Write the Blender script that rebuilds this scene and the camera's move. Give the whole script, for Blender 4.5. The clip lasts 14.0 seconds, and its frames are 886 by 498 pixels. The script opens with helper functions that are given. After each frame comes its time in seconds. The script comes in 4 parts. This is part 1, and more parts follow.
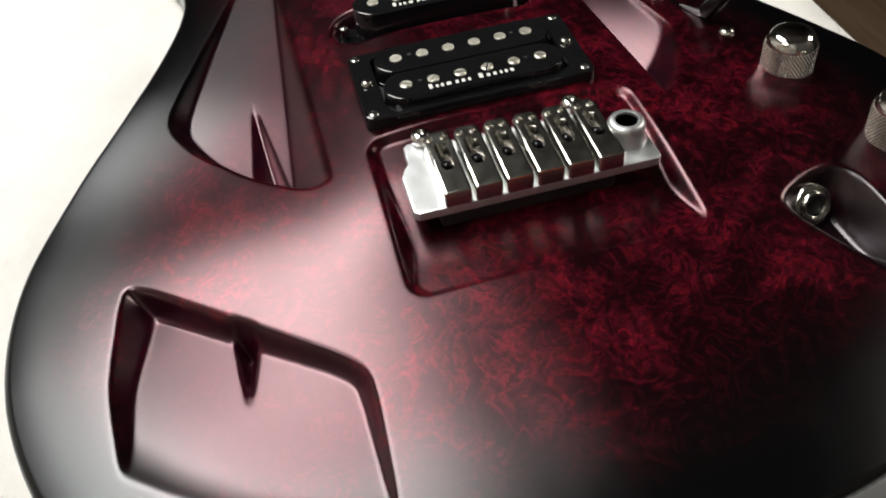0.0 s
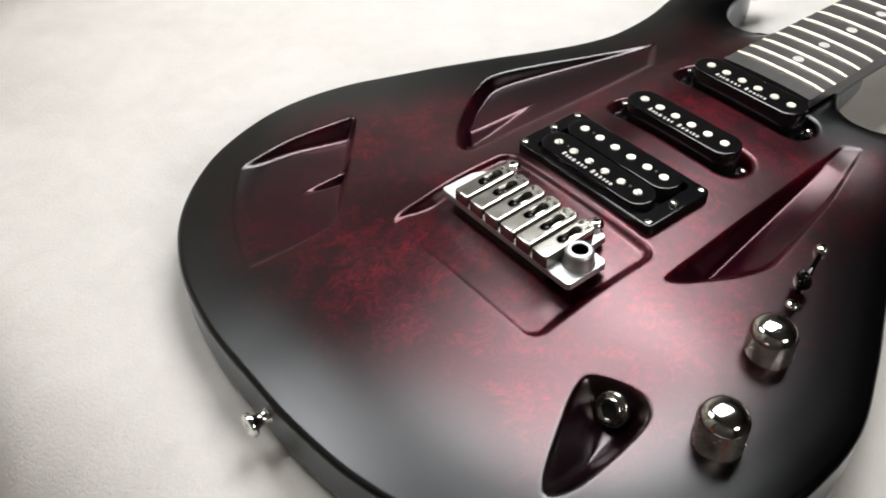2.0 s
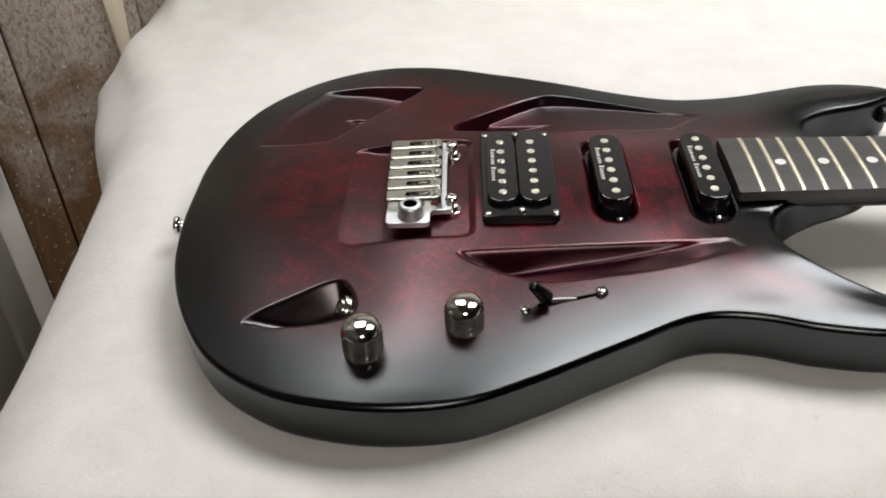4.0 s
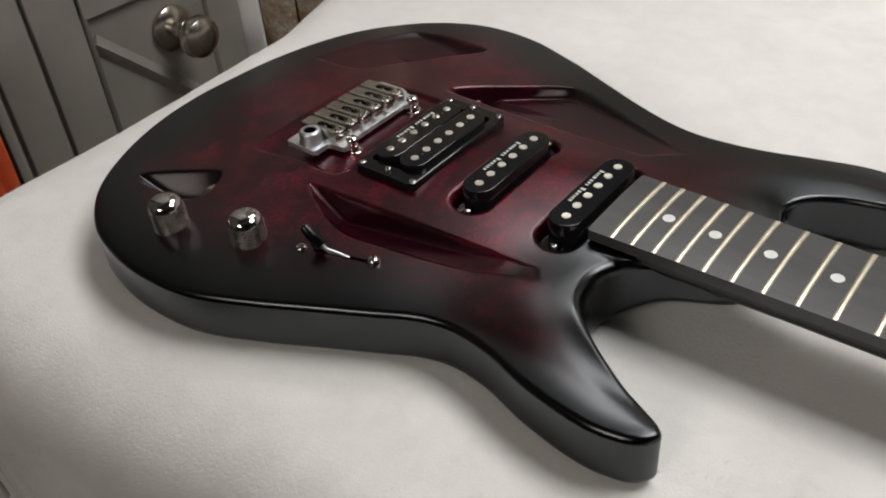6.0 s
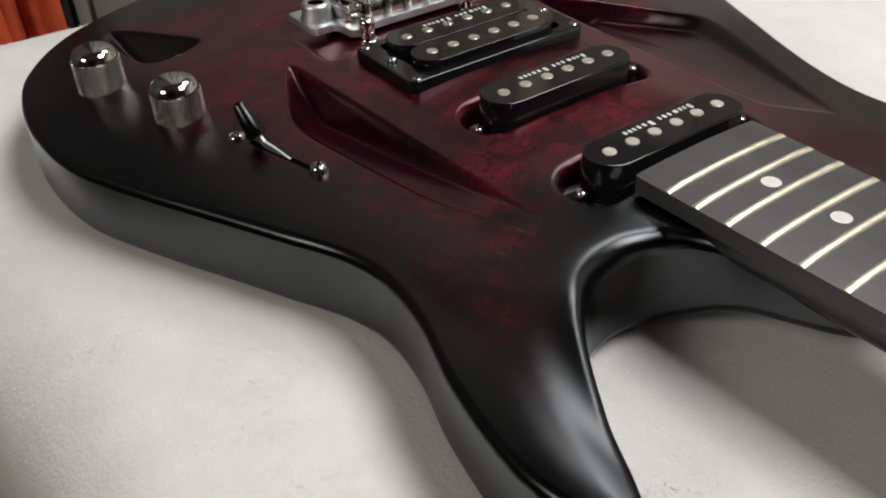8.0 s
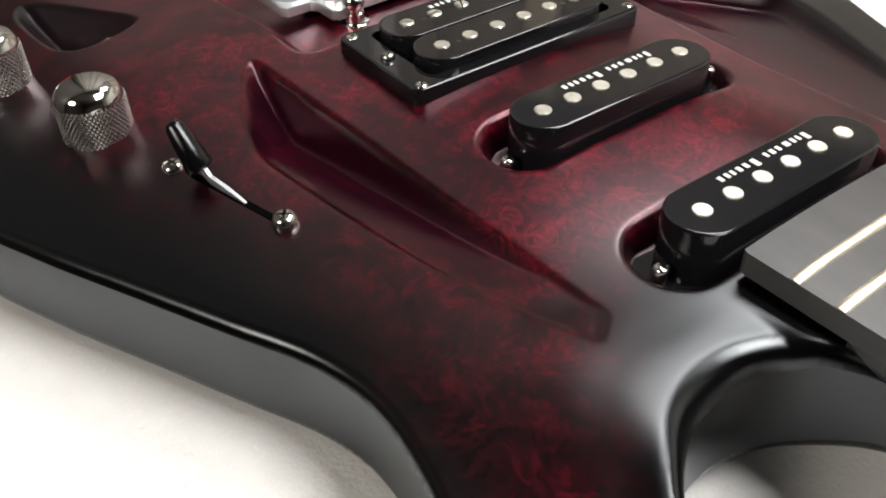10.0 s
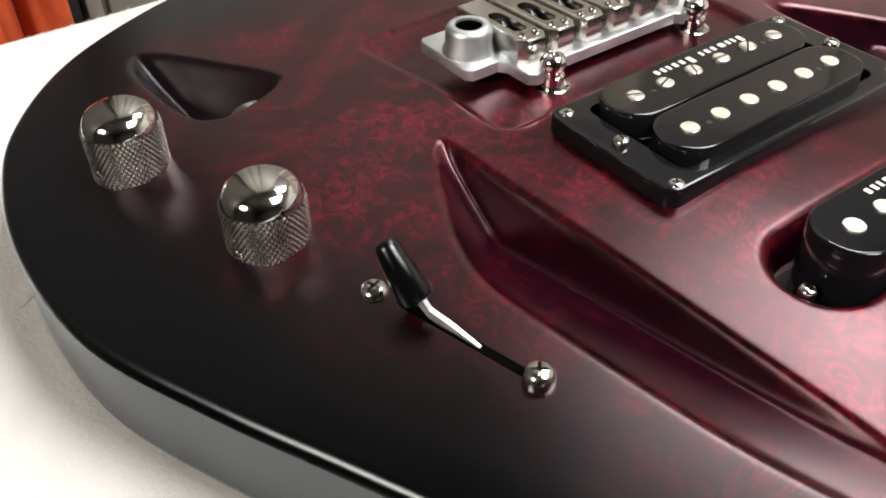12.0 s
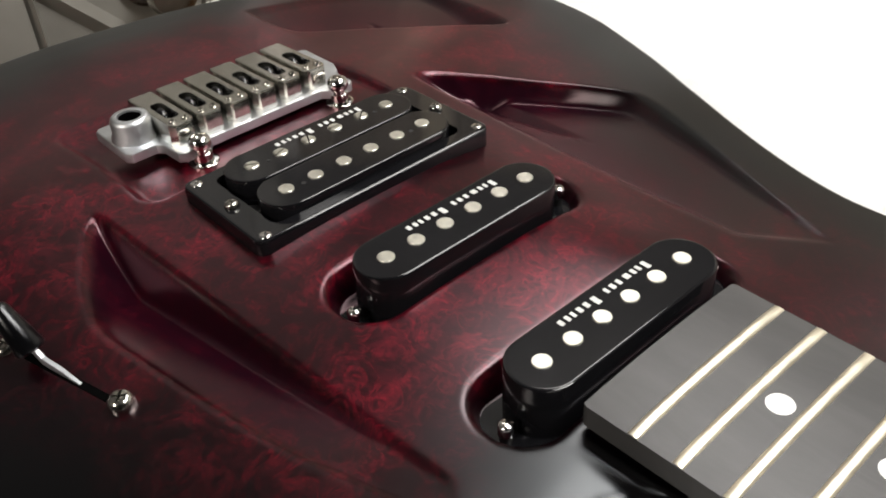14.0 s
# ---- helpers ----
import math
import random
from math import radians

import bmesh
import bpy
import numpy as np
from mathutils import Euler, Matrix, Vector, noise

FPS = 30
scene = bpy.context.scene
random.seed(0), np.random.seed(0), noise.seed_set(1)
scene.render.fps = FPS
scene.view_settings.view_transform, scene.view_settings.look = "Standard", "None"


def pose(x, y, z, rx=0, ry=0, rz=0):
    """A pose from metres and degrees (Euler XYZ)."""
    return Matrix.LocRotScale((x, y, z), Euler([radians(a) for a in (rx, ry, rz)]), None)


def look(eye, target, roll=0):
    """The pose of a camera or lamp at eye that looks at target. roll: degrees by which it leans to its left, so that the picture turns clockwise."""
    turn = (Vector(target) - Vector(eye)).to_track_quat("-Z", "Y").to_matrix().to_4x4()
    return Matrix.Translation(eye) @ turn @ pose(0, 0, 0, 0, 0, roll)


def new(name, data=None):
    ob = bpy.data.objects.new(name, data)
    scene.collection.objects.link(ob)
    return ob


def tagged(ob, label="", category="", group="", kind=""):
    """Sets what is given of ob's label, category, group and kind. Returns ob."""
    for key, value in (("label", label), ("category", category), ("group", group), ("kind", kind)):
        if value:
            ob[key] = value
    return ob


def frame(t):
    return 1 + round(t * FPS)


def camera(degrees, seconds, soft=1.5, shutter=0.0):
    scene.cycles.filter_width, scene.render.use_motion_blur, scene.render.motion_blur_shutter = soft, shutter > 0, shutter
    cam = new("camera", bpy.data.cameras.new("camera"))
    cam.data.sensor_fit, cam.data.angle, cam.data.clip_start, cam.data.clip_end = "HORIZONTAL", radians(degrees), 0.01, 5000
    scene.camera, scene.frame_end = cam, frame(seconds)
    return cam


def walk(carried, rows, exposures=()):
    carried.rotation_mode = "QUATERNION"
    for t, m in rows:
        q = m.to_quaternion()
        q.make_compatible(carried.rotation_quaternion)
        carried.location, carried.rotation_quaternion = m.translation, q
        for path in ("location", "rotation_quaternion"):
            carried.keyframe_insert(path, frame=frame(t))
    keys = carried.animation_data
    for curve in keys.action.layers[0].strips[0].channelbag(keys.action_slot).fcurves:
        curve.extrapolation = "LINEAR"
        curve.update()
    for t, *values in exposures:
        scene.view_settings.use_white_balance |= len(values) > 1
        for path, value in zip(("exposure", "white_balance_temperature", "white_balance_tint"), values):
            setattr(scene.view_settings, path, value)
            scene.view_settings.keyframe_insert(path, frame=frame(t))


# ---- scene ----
cam = camera(52.5, 14.0, soft=1.9)
PATH = [
    (0, (-0.233, 0.068, 0.207), (1.14, -0.179, -1.226), -6.3),
    (0.5, (-0.262, -0.002, 0.237), (1.109, 0.234, -1.199), -6.2),
    (1, (-0.266, -0.051, 0.249), (1.014, 0.477, -1.194), -2.7),
    (1.5, (-0.25, -0.125, 0.251), (0.855, 0.737, -1.175), -2.1),
    (2, (-0.229, -0.227, 0.271), (0.677, 0.95, -1.067), -1.1),
    (2.5, (-0.187, -0.352, 0.295), (0.357, 1.053, -1.021), -2.7),
    (3, (-0.146, -0.426, 0.307), (0.237, 1.089, -0.94), -1.3),
    (3.5, (-0.078, -0.438, 0.298), (0.098, 1.139, -0.921), -1.5),
    (4, (0.022, -0.436, 0.296), (-0.044, 1.135, -0.94), -2.6),
    (4.2, (0.055, -0.435, 0.3), (-0.102, 1.12, -0.948), -3.2),
    (6.3, (0.361, -0.311, 0.274), (-0.75, 0.778, -0.983), -4.5),
    (6.5, (0.366, -0.293, 0.267), (-0.786, 0.742, -0.999), -4.1),
    (7, (0.392, -0.266, 0.236), (-0.855, 0.68, -1.009), -2.7),
    (7.5, (0.374, -0.248, 0.193), (-0.922, 0.737, -0.969), -0.9),
    (7.7, (0.355, -0.234, 0.176), (-0.966, 0.711, -0.99), -1.7),
    (9.8, (0.255, -0.165, 0.137), (-0.979, 0.741, -1.15), -0.9),
    (10, (0.25, -0.166, 0.136), (-0.99, 0.728, -1.154), -1.1),
    (10.5, (0.226, -0.171, 0.134), (-1.029, 0.697, -1.158), -1.2),
    (11, (0.203, -0.171, 0.132), (-1.061, 0.682, -1.162), -1.4),
    (11.5, (0.185, -0.171, 0.127), (-1.063, 0.683, -1.181), -1.2),
    (12, (0.169, -0.175, 0.129), (-1.076, 0.692, -1.174), -1.3),
    (12.5, (0.17, -0.168, 0.133), (-1.04, 0.774, -1.15), -1.2),
    (13, (0.192, -0.149, 0.144), (-0.967, 0.883, -1.118), -1.4),
    (13.5, (0.217, -0.14, 0.151), (-0.939, 0.93, -1.081), -1.8),
    (14, (0.249, -0.135, 0.153), (-0.95, 0.911, -1.059), -2.8),
]
walk(cam, [(t, look(eye, target, roll)) for t, eye, target, roll in PATH],
     exposures=[(0, 0.15, 6700, 8), (0.6, -0.48, 6800, 5), (1.0, -0.16, 6500, 9), (1.5, -0.08, 6500, 10), (2.5, -0.09, 6500, 10), (3.5, -0.14, 6500, 10), (4.2, -0.18, 6500, 10),
                (6.3, -0.48, 6500, 10), (7.7, -0.38, 6500, 10), (9.8, 0.58, 6500, 10), (10.5, 0.44, 6500, 10), (11, 0.33, 6500, 10), (11.5, 0.68, 6500, 10), (12.5, 0.80, 6600, 10), (13.2, 0.84, 6600, 10), (13.6, 0.80, 6600, 10), (14, 0.28, 6600, 10)])

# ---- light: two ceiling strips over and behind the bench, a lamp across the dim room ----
world = bpy.data.worlds.new("world")
scene.world = world
world.use_nodes = True
world.node_tree.nodes["Background"].inputs[0].default_value = (0.9, 0.93, 1.0, 1)
world.node_tree.nodes["Background"].inputs[1].default_value = 0.01


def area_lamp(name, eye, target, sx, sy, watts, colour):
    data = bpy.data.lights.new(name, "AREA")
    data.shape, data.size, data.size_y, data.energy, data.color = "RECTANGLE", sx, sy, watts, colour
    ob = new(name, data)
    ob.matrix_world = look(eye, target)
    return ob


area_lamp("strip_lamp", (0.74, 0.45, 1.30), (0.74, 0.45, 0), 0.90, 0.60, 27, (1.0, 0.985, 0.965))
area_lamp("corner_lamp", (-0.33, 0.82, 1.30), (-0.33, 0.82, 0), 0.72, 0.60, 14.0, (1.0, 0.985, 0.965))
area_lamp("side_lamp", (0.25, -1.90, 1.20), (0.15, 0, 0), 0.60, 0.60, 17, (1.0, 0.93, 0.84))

MM = 0.001
BED = -0.0380      # top of the blanket
FLOOR = -0.95


# ---- materials ----
def material(name, base=(0.5, 0.5, 0.5), rough=0.5, metal=0.0, spec=0.5, coat=0.0):
    m = bpy.data.materials.new(name)
    m.use_nodes = True
    p = m.node_tree.nodes["Principled BSDF"]
    p.inputs["Base Color"].default_value = (*base, 1)
    p.inputs["Roughness"].default_value = rough
    p.inputs["Metallic"].default_value = metal
    p.inputs["Specular IOR Level"].default_value = spec
    p.inputs["Coat Weight"].default_value = coat
    return m, m.node_tree.nodes, m.node_tree.links, p


def node(nodes, kind, **values):
    n = nodes.new(kind)
    for key, value in values.items():
        n.inputs[key].default_value = value
    return n


def ramp(nodes, links, source, stops):
    r = nodes.new("ShaderNodeValToRGB")
    el = r.color_ramp.elements
    while len(el) < len(stops):
        el.new(0.5)
    for e, (pos, col) in zip(el, stops):
        e.position, e.color = pos, (*col, 1)
    links.new(source, r.inputs[0])
    return r


def noise_of(nodes, links, scale, detail=3.0, distortion=0.0, rough=0.55, stretch=None):
    tc = nodes.new("ShaderNodeTexCoord")
    n = node(nodes, "ShaderNodeTexNoise", Scale=scale, Detail=detail, Distortion=distortion, Roughness=rough)
    if stretch:
        mp = nodes.new("ShaderNodeMapping")
        mp.inputs["Scale"].default_value = stretch
        links.new(tc.outputs["Object"], mp.inputs[0])
        links.new(mp.outputs[0], n.inputs[0])
    else:
        links.new(tc.outputs["Object"], n.inputs[0])
    return n.outputs[0]


def bump(nodes, links, p, height, strength, distance):
    b = node(nodes, "ShaderNodeBump", Strength=strength, Distance=distance)
    links.new(height, b.inputs["Height"])
    links.new(b.outputs[0], p.inputs["Normal"])


def calc(nodes, links, op, a, b=None, clamp=False):
    n = nodes.new("ShaderNodeMath")
    n.operation, n.use_clamp = op, clamp
    for i, v in enumerate((a, b)):
        if v is None:
            continue
        if isinstance(v, (int, float)):
            n.inputs[i].default_value = v
        else:
            links.new(v, n.inputs[i])
    return n.outputs[0]


def mixed(nodes, links, fac, a, b):
    n = nodes.new("ShaderNodeMix")
    n.data_type = "RGBA"
    for sock, v in ((n.inputs[0], fac), (n.inputs[6], a), (n.inputs[7], b)):
        if isinstance(v, tuple):
            sock.default_value = (*v, 1)
        elif isinstance(v, (int, float)):
            sock.default_value = v
        else:
            links.new(v, sock)
    return n.outputs[2]


def satin_gloss(m, n, k, p, rough, ior, tint=(1, 1, 1)):
    """A satin lacquer over the base: a soft, short-tailed gloss mixed in by Fresnel."""
    g = n.new("ShaderNodeBsdfGlossy")
    g.distribution = "BECKMANN"
    if isinstance(rough, float):
        g.inputs["Roughness"].default_value = rough
    else:
        k.new(rough, g.inputs["Roughness"])
    if isinstance(tint, tuple):
        g.inputs["Color"].default_value = (*tint, 1)
    else:
        k.new(tint, g.inputs["Color"])
    f = n.new("ShaderNodeFresnel")
    f.inputs["IOR"].default_value = ior
    mix = n.new("ShaderNodeMixShader")
    k.new(f.outputs[0], mix.inputs[0])
    k.new(p.outputs[0], mix.inputs[1])
    k.new(g.outputs[0], mix.inputs[2])
    k.new(mix.outputs[0], n["Material Output"].inputs["Surface"])
    return g


def burst_finish():
    """Satin burst: red-dyed burl in the middle, sprayed black towards the rim; the dug pockets are evened towards dark
    purple.
    """
    m, n, k, p = material("burst_finish", rough=0.42, spec=0.0)
    at = n.new("ShaderNodeAttribute")
    at.attribute_name = "burst"
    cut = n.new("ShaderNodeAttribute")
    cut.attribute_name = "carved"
    fine = noise_of(n, k, 80, 3, 2.2)
    ridge = calc(n, k, "ABSOLUTE", calc(n, k, "SUBTRACT", fine, 0.5))
    veins = ramp(n, k, ridge, [(0.0, (1, 1, 1)), (0.025, (0.7,) * 3), (0.075, (0.0,) * 3)]).outputs[0]
    blotch = calc(n, k, "ADD", calc(n, k, "MULTIPLY", noise_of(n, k, 30, 4, 1.6), 0.55), calc(n, k, "MULTIPLY", noise_of(n, k, 13, 3, 0.8), 0.45))
    patch = ramp(n, k, blotch, [(0.46, (0, 0, 0)), (0.62, (1, 1, 1))]).outputs[0]
    flecks = ramp(n, k, noise_of(n, k, 260, 3, 1.5), [(0.42, (0.2,) * 3), (0.68, (1, 1, 1))]).outputs[0]
    speck = ramp(n, k, noise_of(n, k, 150, 4, 2.6), [(0.40, (0.16,) * 3), (0.56, (1, 1, 1))]).outputs[0]
    ground = mixed(n, k, calc(n, k, "MULTIPLY", patch, speck), (0.0075, 0.0010, 0.0022), (0.060, 0.0038, 0.0094))
    lit = calc(n, k, "MULTIPLY", calc(n, k, "ADD", calc(n, k, "MULTIPLY", patch, 0.80), 0.20), veins)
    dyed = mixed(n, k, calc(n, k, "MULTIPLY", lit, flecks), ground, (0.185, 0.0063, 0.0174))
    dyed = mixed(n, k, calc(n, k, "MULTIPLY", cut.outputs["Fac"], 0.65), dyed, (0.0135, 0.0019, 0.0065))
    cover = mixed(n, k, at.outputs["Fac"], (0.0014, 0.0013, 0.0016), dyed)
    k.new(cover, p.inputs["Base Color"])
    k.new(calc(n, k, "MULTIPLY", at.outputs["Fac"], 0.3), p.inputs["Metallic"])
    r = ramp(n, k, noise_of(n, k, 160, 4), [(0.3, (0.30,) * 3), (0.7, (0.32,) * 3)])
    bump(n, k, p, noise_of(n, k, 900, 2), 0.03, 0.0004)
    satin_gloss(m, n, k, p, r.outputs[0], 1.60, mixed(n, k, at.outputs["Fac"], (0.92, 0.965, 1.0), (1.0, 0.66, 0.72)))
    return m


def satin_black():
    m, n, k, p = material("black_satin", (0.0025, 0.0025, 0.003), 0.5, spec=0.0)
    r = ramp(n, k, noise_of(n, k, 160, 4), [(0.3, (0.30,) * 3), (0.7, (0.32,) * 3)])
    satin_gloss(m, n, k, p, r.outputs[0], 1.5, (0.97, 0.98, 1.0))
    return m


def plain(name, base, rough, metal=0.0, spec=0.5, scale=200, vary=0.25, relief=0.0, coat=0.0):
    """A plain surface with a fine variation in tone and gloss."""
    m, n, k, p = material(name, base, rough, metal, spec, coat)
    f = noise_of(n, k, scale, 4)
    lo, hi = tuple(c * (1 - vary) for c in base), tuple(min(1, c * (1 + vary)) for c in base)
    k.new(ramp(n, k, f, [(0.3, lo), (0.7, hi)]).outputs[0], p.inputs["Base Color"])
    k.new(ramp(n, k, f, [(0.3, (rough * 0.85,) * 3), (0.7, (rough * 1.15,) * 3)]).outputs[0], p.inputs["Roughness"])
    if relief:
        bump(n, k, p, noise_of(n, k, scale * 3, 3), relief, 0.0005)
    return m


def fleece_finish():
    m, n, k, p = material("fleece", (0.8, 0.78, 0.75), 0.95, spec=0.15)
    big = noise_of(n, k, 9, 4, 0.6)
    tuft = noise_of(n, k, 260, 5, 0.8, 0.7)
    mottle = noise_of(n, k, 48, 4, 0.5, 0.6)
    big = calc(n, k, "ADD", calc(n, k, "MULTIPLY", big, 0.6), calc(n, k, "MULTIPLY", mottle, 0.4))
    big = ramp(n, k, big, [(0.32, (0, 0, 0)), (0.66, (1, 1, 1))]).outputs[0]
    tone = mixed(n, k, big, (0.64, 0.624, 0.602), (0.76, 0.745, 0.722))
    k.new(mixed(n, k, calc(n, k, "MULTIPLY", tuft, 0.28), tone, (0.83, 0.82, 0.80)), p.inputs["Base Color"])
    p.inputs["Sheen Weight"].default_value = 0.35
    p.inputs["Sheen Roughness"].default_value = 0.5
    both = calc(n, k, "ADD", tuft, noise_of(n, k, 700, 3, 0.4))
    bump(n, k, p, both, 0.25, 0.0014)
    return m


def board_finish(name, dark, light, along=(1, 1, 0.06), scale=30, rough=0.6, worn=None):
    """Wood with long grain."""
    m, n, k, p = material(name, light, rough)
    grain = noise_of(n, k, scale, 6, 0.8, 0.65, along)
    col = ramp(n, k, grain, [(0.3, dark), (0.72, light)]).outputs[0]
    info = n.new("ShaderNodeObjectInfo")
    col = mixed(n, k, calc(n, k, "MULTIPLY", info.outputs["Random"], 0.4), col, dark)
    if worn:
        wear = ramp(n, k, noise_of(n, k, 5.5, 5, 0.6), [(0.40, (0, 0, 0)), (0.56, (1, 1, 1))]).outputs[0]
        speck = ramp(n, k, noise_of(n, k, 210, 5, 0.6, 0.75), [(0.46, (0.12,) * 3), (0.56, (1, 1, 1))]).outputs[0]
        col = mixed(n, k, calc(n, k, "MULTIPLY", wear, speck), col, worn)
    k.new(col, p.inputs["Base Color"])
    bump(n, k, p, grain, 0.12 if rough < 0.45 else 0.3, 0.0004 if rough < 0.45 else 0.002)
    return m


def plank_finish():
    """Old boards: grey weathered paint in the upper part, scuffed down to brown wood, with pale specks."""
    m, n, k, p = material("old_plank", (0.3, 0.25, 0.2), 0.75, spec=0.3)
    grain = noise_of(n, k, 34, 6, 0.8, 0.65, (1, 1, 0.07))
    wood = ramp(n, k, grain, [(0.3, (0.065, 0.038, 0.020)), (0.72, (0.28, 0.165, 0.08))]).outputs[0]
    tc = n.new("ShaderNodeTexCoord")
    xyz = n.new("ShaderNodeSeparateXYZ")
    k.new(tc.outputs["Object"], xyz.inputs[0])
    rise = calc(n, k, "ADD", calc(n, k, "MULTIPLY", xyz.outputs["Z"], 3.2), calc(n, k, "MULTIPLY", noise_of(n, k, 12, 5, 0.5, 0.65), 1.3))
    kept = ramp(n, k, calc(n, k, "SUBTRACT", rise, 2.85), [(0.30, (0, 0, 0)), (0.62, (1, 1, 1))]).outputs[0]
    pits = ramp(n, k, noise_of(n, k, 300, 4, 0.5, 0.7, (1, 1, 0.6)), [(0.36, (0.25,) * 3), (0.54, (1, 1, 1))]).outputs[0]
    paint = mixed(n, k, grain, (0.36, 0.325, 0.28), (0.56, 0.51, 0.45))
    col = mixed(n, k, calc(n, k, "MULTIPLY", kept, pits), wood, paint)
    speck = ramp(n, k, noise_of(n, k, 230, 2, 0.3, 0.5), [(0.66, (0, 0, 0)), (0.70, (1, 1, 1))]).outputs[0]
    k.new(mixed(n, k, speck, col, (0.60, 0.58, 0.54)), p.inputs["Base Color"])
    bump(n, k, p, calc(n, k, "ADD", grain, pits), 0.4, 0.0012)
    return m


FINISH = burst_finish()
BLACK_SATIN = satin_black()
GLOSS_BLACK = plain("gloss_black_plastic", (0.006, 0.006, 0.007), 0.085, vary=0.15, scale=90)
HOLE_BLACK = plain("hole_black", (0.002, 0.002, 0.002), 0.9, spec=0.0)
MATTE_BLACK = plain("matte_black", (0.012, 0.012, 0.012), 0.5)
NICKEL = plain("nickel", (0.55, 0.54, 0.50), 0.19, metal=1.0, vary=0.05)
CHROME = plain("chrome", (0.72, 0.71, 0.69), 0.10, metal=1.0, vary=0.05)
SATIN_STEEL = plain("satin_steel", (0.64, 0.66, 0.68), 0.44, metal=1.0, vary=0.06, relief=0.05)
DARK_NICKEL = plain("black_nickel", (0.62, 0.60, 0.57), 0.10, metal=1.0, vary=0.05)
DARK_KNURL = plain("black_nickel_knurled", (0.60, 0.575, 0.55), 0.24, metal=1.0, vary=0.1)
POLE = plain("pole_steel", (0.70, 0.68, 0.60), 0.42, metal=1.0, vary=0.12, scale=600)
FRETWIRE = plain("fretwire", (0.80, 0.74, 0.60), 0.42, metal=1.0, vary=0.04)
PEARL = plain("pearl", (0.74, 0.74, 0.72), 0.25, vary=0.08, scale=300)
PRINT = plain("silver_print", (0.62, 0.62, 0.60), 0.45, vary=0.1)
EBONY = board_finish("ebony", (0.040, 0.039, 0.039), (0.075, 0.073, 0.072), (0.25, 1, 1), 90, 0.40)
FLEECE = fleece_finish()
FLEECE_PILE = plain("fleece_fibre", (0.75, 0.736, 0.713), 0.95, spec=0.1, scale=48, vary=0.10)
PLANK = plank_finish()
RAW_WOOD = board_finish("raw_wood", (0.70, 0.60, 0.46), (0.86, 0.79, 0.66), (1, 1, 0.1), 30, 0.7)
DOOR_PAINT = plain("door_paint", (0.24, 0.228, 0.202), 0.45, scale=14, vary=0.10, relief=0.05)
TRIM_PAINT = plain("trim_paint", (0.72, 0.70, 0.68), 0.4, scale=18, vary=0.08)
KNOB_METAL = plain("brushed_nickel", (0.48, 0.45, 0.40), 0.22, metal=1.0, vary=0.08)
ORANGE = plain("orange_cloth", (0.52, 0.075, 0.018), 0.85, scale=60, vary=0.2, relief=0.2)
# walls and ceiling: tones set dark or pale to steer reflections in the body
DARK_WALL = plain("dark_wall_tone", (0.08, 0.074, 0.068), 0.8, scale=6, vary=0.06)
PALE_WALL = plain("pale_wall_tone", (0.55, 0.54, 0.50), 0.8, scale=6, vary=0.06)
CEILING = plain("dark_ceiling_tone", (0.09, 0.086, 0.082), 0.85, scale=5, vary=0.05)
FLOOR_WOOD = board_finish("floor_wood", (0.06, 0.04, 0.025), (0.2, 0.13, 0.08), (0.07, 1, 1), 24, 0.5)
BENCH_WOOD = board_finish("bench_wood", (0.2, 0.13, 0.07), (0.4, 0.28, 0.17), (0.08, 1, 1), 24, 0.6)


# ---- mesh helpers (millimetres in, metres out) ----
def part(name, bm, mat, parent=None, label="", smooth=40):
    me = bpy.data.meshes.new(name)
    bmesh.ops.recalc_face_normals(bm, faces=bm.faces)
    for v in bm.verts:
        v.co *= MM
    bm.to_mesh(me)
    bm.free()
    return placed(name, me, mat, parent, label, smooth)


def placed(name, me, mat, parent=None, label="", smooth=40):
    me.materials.append(mat)
    if smooth:
        me.polygons.foreach_set("use_smooth", [True] * len(me.polygons))
        me.set_sharp_from_angle(angle=radians(smooth))
    ob = new(name, me)
    ob.parent = parent
    if label:
        tagged(ob, label)
    return ob


def thing(name, at, label, category, kind="", group=""):
    e = new(name)
    e.empty_display_size = 0.02
    e.location = at
    return tagged(e, label, category, group, kind)


def rrect(x0, y0, x1, y1, r, n=6):
    pts = []
    for cx, cy, a0 in ((x1 - r, y1 - r, 0), (x0 + r, y1 - r, 90), (x0 + r, y0 + r, 180), (x1 - r, y0 + r, 270)):
        for i in range(n + 1):
            a = radians(a0 + 90 * i / n)
            pts.append((cx + r * math.cos(a), cy + r * math.sin(a)))
    return pts


def grown(pts, d):
    """The outline moved outwards by d (anticlockwise points)."""
    out, n = [], len(pts)
    for i in range(n):
        a, b, c = Vector(pts[i - 1]), Vector(pts[i]), Vector(pts[(i + 1) % n])
        e1, e2 = (b - a), (c - b)
        n1, n2 = Vector((e1.y, -e1.x)).normalized(), Vector((e2.y, -e2.x)).normalized()
        m = n1 + n2
        m = m / max(0.3, m.dot(m) / 2) if m.length > 1e-6 else n1
        out.append((b.x + m.x * d, b.y + m.y * d))
    return out


def rings(bm, loops, closed_low=True, closed_high=True):
    """A skin over rings of equal count, low to high."""
    vs = [[bm.verts.new(p) for p in lp] for lp in loops]
    n = len(vs[0])
    for a, b in zip(vs, vs[1:]):
        for i in range(n):
            bm.faces.new((a[i], a[(i + 1) % n], b[(i + 1) % n], b[i]))
    if closed_low:
        bm.faces.new(vs[0][::-1])
    if closed_high:
        bm.faces.new(vs[-1])
    return vs


